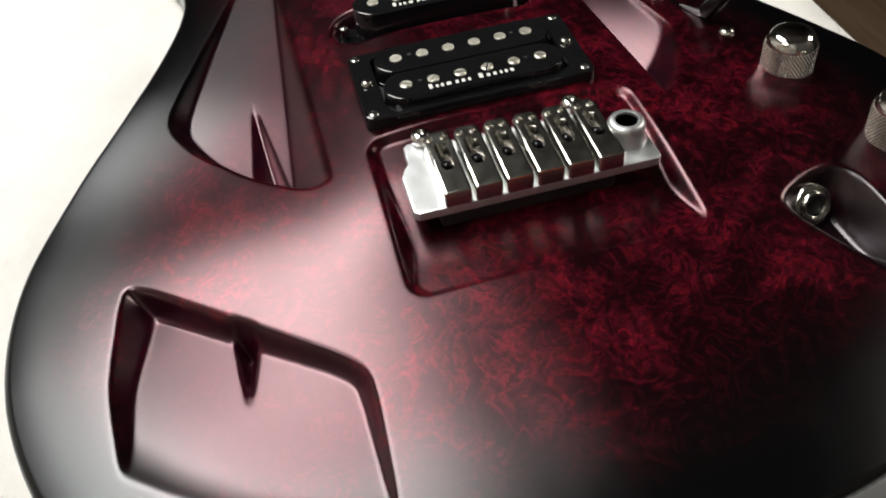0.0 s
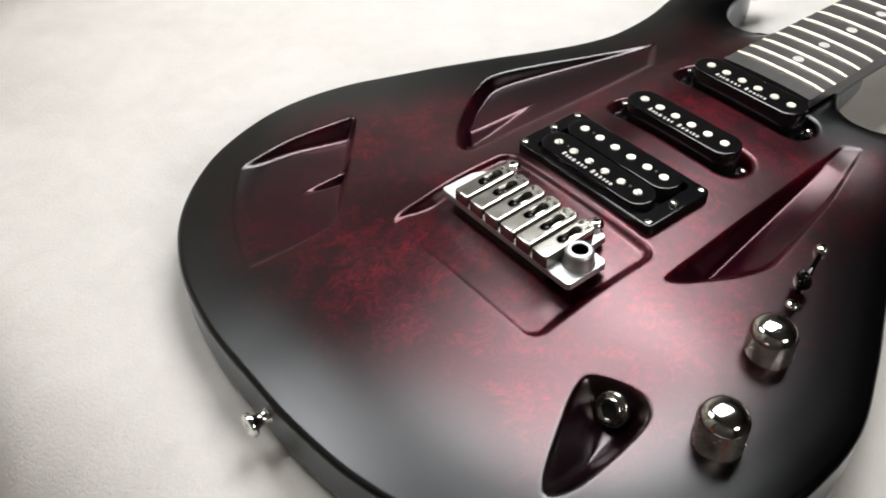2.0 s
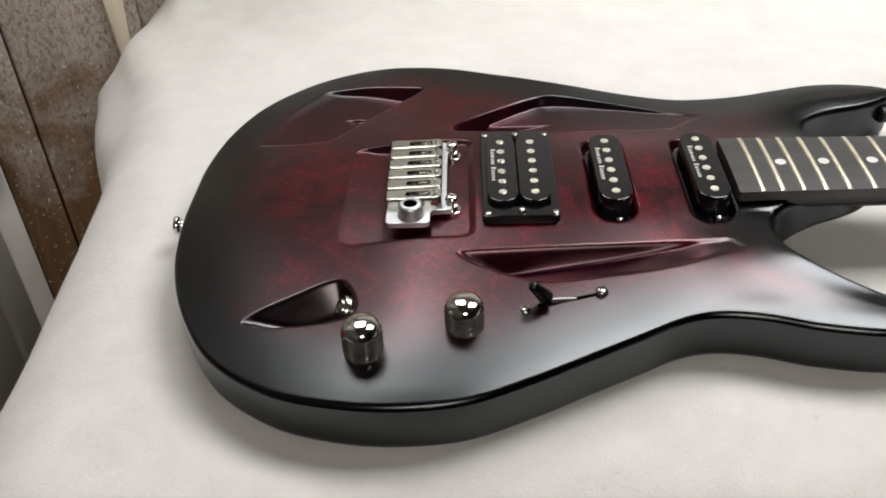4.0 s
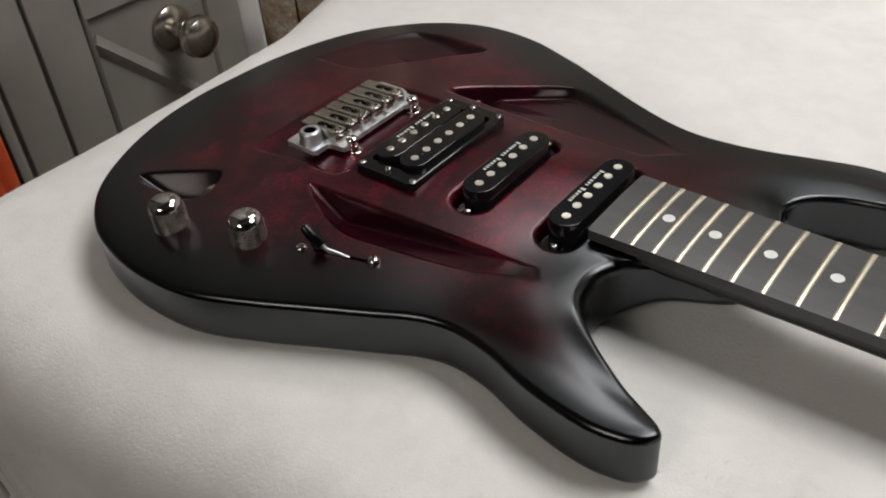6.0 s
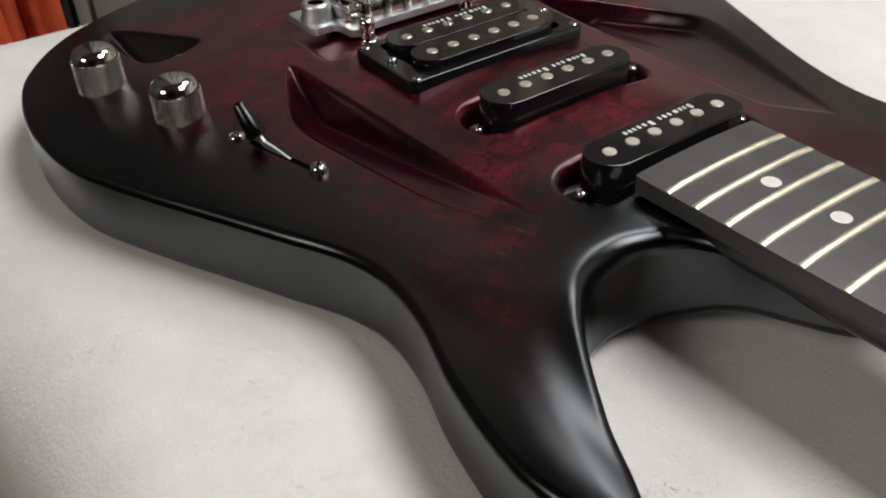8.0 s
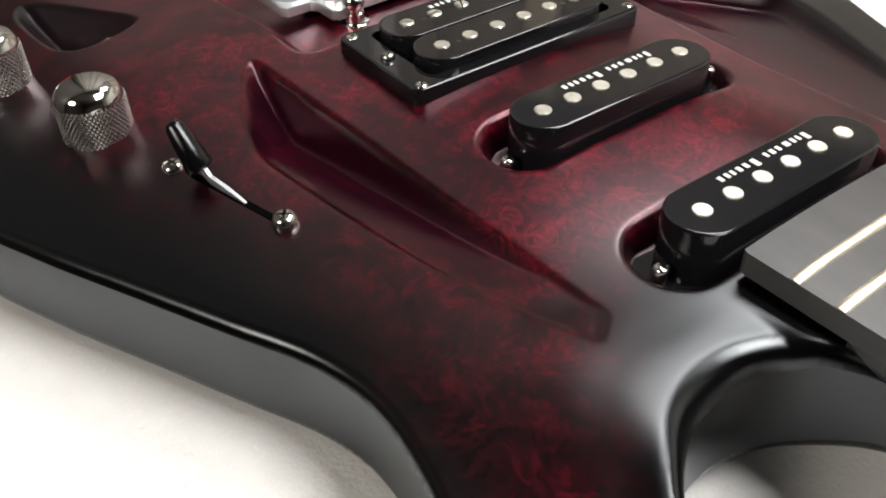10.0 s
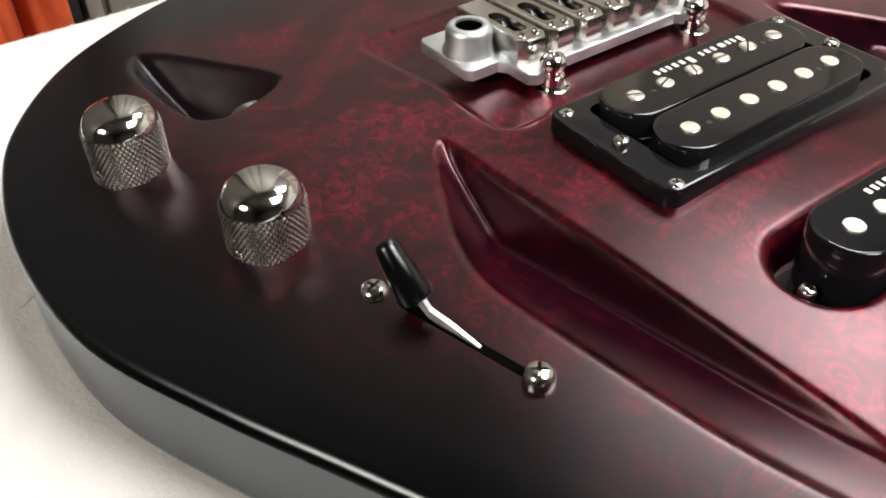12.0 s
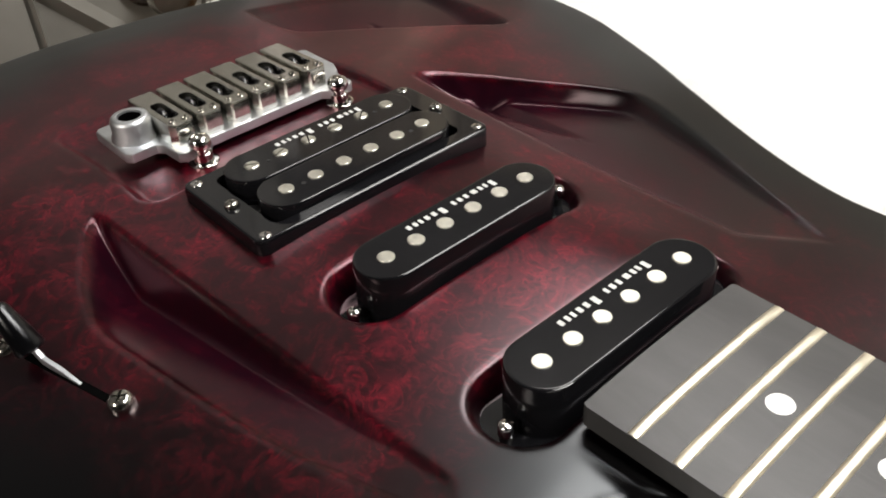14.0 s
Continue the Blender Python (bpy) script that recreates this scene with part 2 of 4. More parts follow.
def flat(pts, z):
    return [(x, y, z) for x, y in pts]


def prism(pts, z0, z1, b=0.6, bm=None):
    bm = bm or bmesh.new()
    rings(bm, [flat(pts, z0), flat(pts, z1 - b), flat(grown(pts, -b * 0.3), z1 - b * 0.3), flat(grown(pts, -b), z1), flat(grown(pts, -b - min(0.25, b * 0.6)), z1)])
    return bm


def frame_prism(outer, inner, z0, z1, b=0.6):
    bm = bmesh.new()
    loops = [flat(outer, z0), flat(outer, z1 - b), flat(grown(outer, -b * 0.3), z1 - b * 0.3), flat(grown(outer, -b), z1), flat(grown(outer, -b - 0.2), z1),
             flat(inner, z1), flat(inner, z0)]
    vs = rings(bm, loops, False, False)
    n = len(outer)
    for i in range(n):
        bm.faces.new((vs[-1][i], vs[-1][(i + 1) % n], vs[0][(i + 1) % n], vs[0][i]))
    return bm


def lathe(profile, seg=28, bm=None, m=None):
    """Turned about z: rows of (radius, height), low to high; closed where the radius is above nothing."""
    bm = bm or bmesh.new()
    loops = [[(r * math.cos(2 * math.pi * i / seg), r * math.sin(2 * math.pi * i / seg), z) for i in range(seg)] for r, z in profile]
    if m is not None:
        loops = [[m @ Vector(p) for p in lp] for lp in loops]
    rings(bm, loops)
    return bm


def mm(x, y, z, rx=0, ry=0, rz=0):
    return Matrix.LocRotScale((x, y, z), Euler([radians(a) for a in (rx, ry, rz)]), None)


# ---- the guitar's body: outline and carved top ----
TREBLE = [(-148, 10), (-147, -22), (-141.5, -59), (-128, -96.5), (-107, -129.5), (-76, -152.5), (-45, -162.5), (-15, -165.5), (18, -162),
          (50, -149), (80, -134), (105, -121.5), (125, -111.5), (143, -107.5), (165, -110), (190, -117.5), (222, -122.5), (240, -120.5)]
CUTAWAYS = [(249, -116), (252.5, -109), (247, -103.5), (226, -94), (201, -78.5), (189.5, -64), (186.3, -50.5), (188, -40), (194.5, -31.5), (207, -25.8),
            (232, -24), (250, -10), (252, 15), (246, 38), (238, 54), (235, 66), (241, 77), (256, 86), (280, 92), (297, 99)]
BASS = [(306, 106), (307, 113), (298, 119), (278, 123), (256, 123), (230, 117), (200, 109.5), (167, 107), (145, 111), (115, 122),
        (85, 136), (50, 155.5), (15, 170.5), (-20, 176), (-55, 172.5), (-90, 158.5), (-120.5, 129.5), (-138.5, 94), (-147, 52)]


def curve_through(pts, n):
    """A closed smooth curve through the points."""
    P = np.array(pts, float)
    out = []
    for i in range(len(P)):
        p0, p1, p2, p3 = P[i - 1], P[i], P[(i + 1) % len(P)], P[(i + 2) % len(P)]
        d = np.linalg.norm(p2 - p1)
        m1 = (p2 - p0) / (np.linalg.norm(p2 - p1) + np.linalg.norm(p1 - p0)) * d
        m2 = (p3 - p1) / (np.linalg.norm(p3 - p2) + np.linalg.norm(p2 - p1)) * d
        for t in np.arange(n) / n:
            out.append((2 * t**3 - 3 * t**2 + 1) * p1 + (t**3 - 2 * t**2 + t) * m1 + (-2 * t**3 + 3 * t**2) * p2 + (t**3 - t**2) * m2)
    return np.array(out)


OUTLINE = curve_through(TREBLE + CUTAWAYS + BASS, 8)


def to_outline(px, py):
    """Signed distance to the outline (inside above nothing) and the nearest point on it."""
    A, B = OUTLINE, np.roll(OUTLINE, -1, 0)
    D = B - A
    L2 = (D**2).sum(1)
    best, nx, ny, odd = np.full(px.shape, 1e9), np.zeros(px.shape), np.zeros(px.shape), np.zeros(px.shape, bool)
    for (ax, ay), (dx, dy), l2 in zip(A, D, L2):
        t = np.clip(((px - ax) * dx + (py - ay) * dy) / l2, 0, 1)
        qx, qy = ax + t * dx, ay + t * dy
        d = (px - qx)**2 + (py - qy)**2
        w = d < best
        best[w], nx[w], ny[w] = d[w], qx[w], qy[w]
        if dy:
            odd ^= ((ay > py) != (ay + dy > py)) & (px < ax + (py - ay) / dy * dx)
    return np.sqrt(best) * np.where(odd, 1, -1), nx, ny


def smooth(a, b, v):
    t = np.clip((v - a) / (b - a), 0, 1)
    return t * t * (3 - 2 * t)


def arch(x, y, d):
    """Height of the carved top, without its pockets."""
    drop = 10.0 + 4.5 * smooth(-40, 110, y) + 3.0 * smooth(-30, -110, x)
    drop = drop - 5.5 * smooth(20, 100, x) * smooth(20, 110, y)
    slant = np.clip(smooth(0, 80, y) * smooth(200, 120, x) + 0.8 * smooth(0, -70, x), 0, 1)
    z = 3.2 - drop * (slant * np.clip(1 - d / 130, 0, 1)**1.1 + (1 - slant) * np.clip(1 - d / 105, 0, 1)**2)
    flat_area = smooth(110, 165, x) * smooth(50, 30, np.abs(y))
    flat_area = np.maximum(flat_area, 0.88 * smooth(128, 176, x) * smooth(-104, -70, y) * smooth(20, -10, y))
    crown = 2.6 * smooth(78, 16, np.abs(y)) * smooth(-50, 10, x) * smooth(166, 126, x)
    sag = 3.0 * smooth(0, -50, x) * smooth(20, 70, d) + 1.5 * smooth(30, 90, y) * smooth(150, 90, x) * smooth(0, 40, d)
    return z * (1 - flat_area) + 3.2 * flat_area + crown - sag


def pocket(x, y, edges, floor=None, ease=0.0, fillet=0.0):
    """Depth of a carved pocket: every side falls at its own slope; floor bounds the depth. Sides anticlockwise: (x, y, slope) at each side's start; ease rounds the rim over, fillet the inner creases."""
    depth = np.full(x.shape, 1e9)
    n = len(edges)
    for i, (ax, ay, slope) in enumerate(edges):
        bx, by = edges[(i + 1) % n][:2]
        l = math.hypot(bx - ax, by - ay)
        q = ((bx - ax) * (y - ay) - (by - ay) * (x - ax)) / l
        if ease:
            e = ease if slope < 0.9 else 0.35 * ease
            q = np.where(q < e, np.maximum(q, 0)**2 / (2 * e), q - e / 2)
        a = q * slope
        h = np.clip(0.5 + 0.5 * (depth - a) / fillet, 0, 1) if fillet else np.where(a < depth, 1.0, 0.0)
        depth = np.where(h > 0, np.where(h < 1, depth + (a - depth) * h - fillet * h * (1 - h), a), depth)
    if floor is not None:
        a = np.where(depth > 0, np.maximum(floor, 0.0), depth)
        if fillet:
            h = np.clip(0.5 + 0.5 * (depth - a) / fillet, 0, 1)
            depth = depth + (a - depth) * h - fillet * h * (1 - h) * smooth(0, fillet, a)
        else:
            depth = np.minimum(depth, a)
    return np.maximum(depth, 0)


def slot(x, y, cx, cy, hx, hy, r, deep, slope=3.0, ease=0.0):
    """Depth of a rounded rectangular rout."""
    qx, qy = np.abs(x - cx) - (hx - r), np.abs(y - cy) - (hy - r)
    d = r - np.hypot(np.maximum(qx, 0), np.maximum(qy, 0)) - np.minimum(np.maximum(qx, qy), 0)
    if ease:
        d = np.where(d < ease, np.maximum(d, 0)**2 / (2 * ease), d - ease / 2)
    return np.clip(d * slope, 0, deep)


WAIST_POCKET = [(165, -65, 1.2), (158.5, -56.8, 3.0), (12.3, -66.2, 1.15), (14.5, -70, 1.15), (20, -75, 1.15), (28, -79, 1.15), (36.5, -83.8, 1.15), (49, -88, 1.2), (58, -89.6, 1.6), (66, -88.6, 2.5), (122, -77.6, 2.5)]
HORN_POCKET = [(173, 78, 1.3), (112, 104.5, 1.1), (82, 116.5, 1.1), (71, 118.5, 1.5), (54, 110.5, 2.6), (26, 88.5, 2.6), (9.5, 70.5, 2.2), (9.5, 62.5, 1.2), (14, 59.5, 0.75), (151, 60.5, 0.75)]
ARM_POCKET = [(-6.5, 137, 1.0), (-50, 143, 1.0), (-83, 139, 0.35), (-97, 122, 0.35), (-108, 102, 0.35), (-115, 83, 0.35), (-119, 66, 1.4), (-68, 63.5, 2.5)]
JACK_POCKET = [(-46, -79.3, 1.6), (-52, -79.4, 1.25), (-64, -84, 1.25), (-82, -95, 1.2), (-91, -100.5, 1.2), (-96, -107.5, 1.3), (-91, -112, 1.5), (-82, -114.3, 1.7), (-57, -113.6, 1.7), (-43, -111.5, 2.0), (-37.5, -107, 2.8), (-36, -100.5, 2.8), (-39.5, -89, 2.6)]


def softened(edges, keep, reach=6.0, rounds=2):
    """The pocket's outline with its corners cut round, but for those kept sharp."""
    for _ in range(rounds):
        out = []
        for i, (x, y, slope) in enumerate(edges):
            if (x, y) in keep:
                out.append((x, y, slope))
                continue
            (ax, ay, before), (bx, by, _) = edges[i - 1], edges[(i + 1) % len(edges)]
            f, g = (min(0.25, reach / math.hypot(px - x, py - y)) for px, py in ((ax, ay), (bx, by)))
            out += [(x + (ax - x) * f, y + (ay - y) * f, (before + slope) / 2), (x + (bx - x) * g, y + (by - y) * g, slope)]
        edges = out
    return edges


WAIST_POCKET = softened(WAIST_POCKET, ((165, -65), (158.5, -56.8), (12.3, -66.2)))
HORN_POCKET = softened(HORN_POCKET, ((173, 78), (151, 60.5)), 5)
ARM_POCKET = softened(ARM_POCKET, ((-83, 139), (-119, 66)), 5)
JACK_POCKET = softened(JACK_POCKET, ((-96, -107.5),), 5)


def top_height(x, y, d):
    z = arch(x, y, d)
    horn_floor = 0.063 * (174 - x)
    inner, outer = -66.2 + (x - 12.3) * 0.0643, -88.9 + (x - 64) * 0.189
    across = np.clip((y - outer) / np.maximum(inner - 5 - outer, 1), 0, 1.15)
    deep = np.clip(14.8 * (1 - (x - 35) / 107), 0, 18)
    dig = pocket(x, y, WAIST_POCKET, 0.8 * smooth(168, 150, x) + deep * across, 2.4, 1.8)
    fin_2 = pocket(x, y, [(26, 90, 1.6), (24, 77, 2.6), (82, 84, 0.9)]) * 0.75
    dig = np.maximum(dig, pocket(x, y, HORN_POCKET, horn_floor + fin_2, 4.5))
    arm_floor = np.clip(11.5 * (x * 0.93 - y * 0.30 + 134) / 100, 0, 11.5)
    fin_1 = pocket(x, y, [(-66, 101.5, 2.4), (-28, 93.5, 1.6), (-24, 104, 2.4)]) * 1.3
    dig = np.maximum(dig, pocket(x, y, ARM_POCKET, arm_floor + fin_1, 2.5, 1.2))
    dig = np.maximum(dig, np.where(fin_1 > 0.2, np.minimum(arm_floor + fin_1, 1.5 * pocket(x, y, ARM_POCKET)), 0))
    jack_floor = np.clip(0.46 * (x + 97) + 0.26 * (y + 105), 0.5, 15.0)
    dig = np.maximum(dig, pocket(x, y, JACK_POCKET, jack_floor, 2.5, 3.5))
    recess = slot(x, y, -13.4, -4.0, 37.4, 50.5, 8.0, 9, 0.95, 0.7)
    dig = np.maximum(dig, np.minimum(recess, (2.7 + 1.8 * smooth(5, -30, x)) * smooth(-56, -26, x)))
    dig = np.maximum(dig, slot(x, y, 101, 1, 13.2, 44.7, 12.8, 10, 3.0, 2.6))
    dig = np.maximum(dig, slot(x, y, 154.6, 1, 13.2, 44.7, 12.8, 10, 3.0, 2.6))
    dig = np.maximum(dig, slot(x, y, 48.5, 0, 19, 36, 3, 11))
    z = z - dig
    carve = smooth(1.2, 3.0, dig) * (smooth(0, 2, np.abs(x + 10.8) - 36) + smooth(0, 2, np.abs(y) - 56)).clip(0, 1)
    r = 2.8 + 5.0 * np.exp(-((x - 192)**2 + (y + 54)**2) / 24.0**2)
    s = np.clip(r - d, 0, r)
    return z - (r - np.sqrt(np.maximum(r * r - s * s, 0))), carve


def top_z(x, y):
    """Height of the top at one place."""
    x, y = np.array([float(x)]), np.array([float(y)])
    return float(top_height(x, y, to_outline(x, y)[0])[0][0])


def carved_body(step=0.65):
    gx, gy = np.arange(-151, 311, step), np.arange(-169, 176, step)
    X, Y = np.meshgrid(gx, gy, indexing="ij")
    d, nx, ny = to_outline(X, Y)
    inside = d > 0
    cell = inside[:-1, :-1] | inside[1:, :-1] | inside[1:, 1:] | inside[:-1, 1:]
    used = np.zeros(X.shape, bool)
    for a in (slice(None, -1), slice(1, None)):
        for b in (slice(None, -1), slice(1, None)):
            used[a, b] |= cell
    out = used & ~inside
    X, Y, d = np.where(out, nx, X), np.where(out, ny, Y), np.where(out, 0.0, d)
    z, carve = top_height(X, Y, d)
    # the top is domed without a crease
    dome = base = arch(X, Y, d)
    w = 16
    for _ in range(2):
        for axis in (0, 1):
            pad = np.concatenate([np.repeat(dome.take([0], axis), w + 1, axis), dome, np.repeat(dome.take([-1], axis), w, axis)], axis).cumsum(axis)
            size = dome.shape[axis]
            dome = (pad.take(range(2 * w + 1, 2 * w + 1 + size), axis) - pad.take(range(size), axis)) / (2 * w + 1)
    z = z + (dome - base) * smooth(3, 20, d)
    soft = z.copy()
    for _ in range(6):
        soft[1:-1, 1:-1] = (4 * soft[1:-1, 1:-1] + soft[:-2, 1:-1] + soft[2:, 1:-1] + soft[1:-1, :-2] + soft[1:-1, 2:]) / 8
    z = np.where(d > 3.5, soft, z)
    rb = 5.0
    s = np.clip(rb - d, 0, rb)
    low = -36.8 + (rb - np.sqrt(rb * rb - s * s))
    low += 24.0 * smooth(172, 235, X) * smooth(78, 36, np.abs(Y - 14))
    burst = smooth(15, 68, d + 6 * np.sin(X * 0.05) * np.cos(Y * 0.06) + 6 * smooth(0, 90, Y) + 14 * smooth(30, 100, X) * smooth(-20, -70, Y))
    # inside the jack pocket the burst is cut by 0.65, nearer black
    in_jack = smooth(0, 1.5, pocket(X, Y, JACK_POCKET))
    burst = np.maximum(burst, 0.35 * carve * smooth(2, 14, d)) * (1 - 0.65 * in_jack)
    idx = -np.ones(X.shape, int)
    n = int(used.sum())
    idx[used] = np.arange(n)
    top = np.stack([X[used], Y[used], z[used]], 1)
    bottom = np.stack([X[used], Y[used], low[used]], 1)
    i, j = np.nonzero(cell)
    quads = np.stack([idx[i, j], idx[i + 1, j], idx[i + 1, j + 1], idx[i, j + 1]], 1)
    # the side: a strip along the outline
    zero = np.zeros(len(OUTLINE))
    z_top = top_height(OUTLINE[:, 0], OUTLINE[:, 1], zero)[0]
    z_low = -36.8 + rb + 24.0 * smooth(172, 235, OUTLINE[:, 0]) * smooth(78, 36, np.abs(OUTLINE[:, 1] - 14))
    m = len(OUTLINE)
    rows = [np.stack([OUTLINE[:, 0], OUTLINE[:, 1], z_top + (z_low - z_top) * f], 1) for f in (0, 0.06, 0.5, 0.94, 1)]
    ring, ahead = np.arange(m), (np.arange(m) + 1) % m
    side = [np.stack([2 * n + q * m + ring, 2 * n + (q + 1) * m + ring, 2 * n + (q + 1) * m + ahead, 2 * n + q * m + ahead], 1) for q in range(4)]
    verts = np.concatenate([top, bottom] + rows)
    faces = np.concatenate([quads, quads[:, ::-1] + n] + side)
    me = bpy.data.meshes.new("body")
    me.from_pydata((verts * MM).tolist(), [], faces.tolist())
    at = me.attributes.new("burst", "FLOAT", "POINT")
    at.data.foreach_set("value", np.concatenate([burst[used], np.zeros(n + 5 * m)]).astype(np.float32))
    at = me.attributes.new("carved", "FLOAT", "POINT")
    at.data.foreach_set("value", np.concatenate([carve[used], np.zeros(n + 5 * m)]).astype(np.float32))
    return me


guitar = thing("electric_guitar", (0, 0, BED), "unstrung electric guitar, dark red burst, lying on a white blanket", "guitar")
guitar.location = (0, 0, 0)
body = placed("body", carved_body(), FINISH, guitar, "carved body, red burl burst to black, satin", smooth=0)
body.data.polygons.foreach_set("use_smooth", [True] * len(body.data.polygons))
body.data.set_sharp_from_angle(angle=radians(62))


# ---- neck and fingerboard ----
def board_half(x):
    return 28.2 - (x - 170) * (28.2 - 21.5) / (648 - 170)


def neck_mesh():
    bm = bmesh.new()
    loops = []
    for x in (196, 215, 240, 270, 330, 420, 520, 600, 640, 655):
        h, deep = board_half(x) - 0.3, 16.0 + max(0, 250 - x) * 0.06
        loop = []
        for i in range(21):
            a = math.pi * i / 20
            loop.append((x, h * math.cos(a), 4.6 - deep * math.sin(a)))
        loops.append(loop)
    rings(bm, loops)
    return bm


part("neck", neck_mesh(), BLACK_SATIN, guitar, "satin black neck")
bm = bmesh.new()
loops = []
for x in (169, 170, 250, 350, 450, 550, 647, 648):
    h = board_half(x) - (0.6 if x in (169, 648) else 0)
    loop = [(x, -h, 4.7), (x, -h, 10.6)]
    loop += [(x, h * (i / 5 - 1), 11.6 - 0.9 * (i / 5 - 1)**2) for i in range(1, 10)]
    loop += [(x, h, 10.6), (x, h, 4.7)]
    loops.append(loop)
rings(bm, loops)
fingerboard = part("fingerboard", bm, EBONY, guitar, "dark ebony fingerboard", smooth=30)
for k in range(22, 0, -1):
    x = 648 * 2**(-k / 12)
    h = board_half(x) - 0.2
    bm = bmesh.new()
    loops = []
    for i in range(11):
        y = h * (i / 5 - 1)
        zt = 11.55 - 0.9 * (i / 5 - 1)**2
        end = 0.35 if i in (0, 10) else 1.0
        loops.append([(x + 1.45 * math.cos(a), y, zt - 0.15 + 1.15 * end * math.sin(a)) for a in [math.pi * q / 6 for q in range(7)]])
    rings(bm, loops)
    part("fret", bm, FRETWIRE, fingerboard)
for k, ys in ((21, (0,)), (19, (0,)), (17, (0,)), (15, (0,)), (12, (-10, 10)), (9, (0,)), (7, (0,)), (5, (0,)), (3, (0,))):
    x = 648 * (2**(-k / 12) + 2**(-(k - 1) / 12)) / 2
    for y in ys:
        part("inlay_dot", lathe([(3.1, 9), (3.1, 11.62)], 24, m=mm(x, y, -0.9 * (y / board_half(x))**2)), PEARL, fingerboard)
bm = bmesh.new()
prism(rrect(648, -21.5, 652, 21.5, 0.6, 2), 4.6, 14, 0.5, bm)
part("nut", bm, MATTE_BLACK, guitar)
part("headstock", prism([(648, -21), (668, -26), (700, -37), (800, -31), (838, -14), (845, 16), (812, 36), (700, 37), (668, 26), (648, 21)], -11, 4, 1.2), BLACK_SATIN, guitar, "satin black headstock")


# ---- pickups ----
def stadium(cx, cy, hx, hy, n=10):
    return rrect(cx - hx, cy - hy, cx + hx, cy + hy, min(hx, hy) - 0.01, n)


def brand_bars(cx, z, parent, words, h=2.9):
    """Two short rows of plain upright bars where the brand mark is printed; each word runs down from its start."""
    for start, widths in words:
        bm = bmesh.new()
        y = start
        for i, w in enumerate(widths):
            tall = h * (1.0 if i == 0 else 0.66)
            low = cx - h / 2
            prism(rrect(low, y - w * 0.52, low + tall, y, 0.12, 2), z - 0.05, z + 0.05, 0.02, bm)
            y -= w
        part("print_mark", bm, PRINT, parent, "pale silver printed bars")


def screw(name, r, mat, parent, x, y, z, turn=25, tall=1.2):
    """A domed screw whose cross is sunk in the head."""
    bm = bmesh.new()
    n = 24
    m = mm(x, y, z, 0, 0, turn)
    loops = []
    for q, (rr, h) in enumerate(((1.0, -2.0), (1.0, 0.3), (0.93, 0.62), (0.78, 0.86), (0.62, 0.96))):
        loops.append([m @ Vector((r * rr * math.cos(2 * math.pi * i / n), r * rr * math.sin(2 * math.pi * i / n), h * tall if h > 0 else h)) for i in range(n)])
    star = []
    for i in range(n):
        a = 2 * math.pi * i / n
        arm = 0.56 if i % 6 in (0, 1, 5) and i % 6 != 3 else 0.2
        if i % 6 in (1, 5):
            arm = 0.5
        star.append((arm * r * math.cos(a), arm * r * math.sin(a)))
    loops.append([m @ Vector((sx, sy, tall)) for sx, sy in star])
    loops.append([m @ Vector((sx * 0.9, sy * 0.9, tall * 0.25)) for sx, sy in star])
    rings(bm, loops)
    return part(name, bm, mat, parent, smooth=35)


def slotted(name, r, parent, x, y, z, turn):
    bm = bmesh.new()
    m = mm(x, y, z, 0, 0, turn)
    for sgn in (1, -1):
        half = [(r * math.cos(a), sgn * max(0.28, r * math.sin(a))) for a in [math.pi * i / 10 for i in range(11)]][::sgn]
        pts = [(px, py) for px, py in half]
        loops = [[m @ Vector((px, py, h)) for px, py in pts] for h in (-1.5, 0.45)]
        loops.append([m @ Vector((px * 0.8, sgn * max(0.28, abs(py) * 0.8), 0.75)) for px, py in pts])
        rings(bm, loops)
    base = lathe([(r, -2), (r, 0.0)], 18, bm, m)
    return part(name, bm, POLE, parent, smooth=30)


humbucker = part("humbucker_pickup", frame_prism(rrect(27.5, -44.4, 70.2, 43.9, 3.5), rrect(32.5, -36, 65.5, 35.5, 3.0), 1.0, 9.4, 0.9), GLOSS_BLACK, guitar, "glossy black humbucker with its mounting ring")
part("coil_base", prism(rrect(33.5, -35, 65, 34.5, 3), -4, 4.5, 0.5), MATTE_BLACK, humbucker)
for cx, slots in ((39.3, True), (57.2, False)):
    bob = part("bobbin", prism(stadium(cx, 0, 8.6, 34.5), 4.0, 12.6, 0.5), GLOSS_BLACK, humbucker)
    part("bobbin_step", prism(stadium(cx, 0, 9.0, 34.9), 3.0, 6.0, 0.3), GLOSS_BLACK, humbucker)
    for i in range(6):
        y = -26 + 10.4 * i
        if slots:
            slotted("pole_screw", 2.3, humbucker, cx, y, 12.5, 62 + 23 * (i * 7 % 5))
        else:
            part("pole_slug", lathe([(2.35, 11), (2.35, 12.9), (2.2, 13.05), (2.0, 13.05)], 20, m=mm(cx, y, 0)), POLE, humbucker)
    for y in (-20.5, 20.5):
        part("coil_hole", lathe([(0.75, 12.55), (0.75, 12.68)], 10, m=mm(cx + 1, y, 0)), MATTE_BLACK, humbucker)
brand_bars(35.0, 12.6, humbucker, ((18.4, (2.6, 1.9, 2.2, 3.4, 2.3, 2.5, 1.9)), (-0.7, (3.0, 2.5, 2.5, 1.9, 2.2, 2.5))))
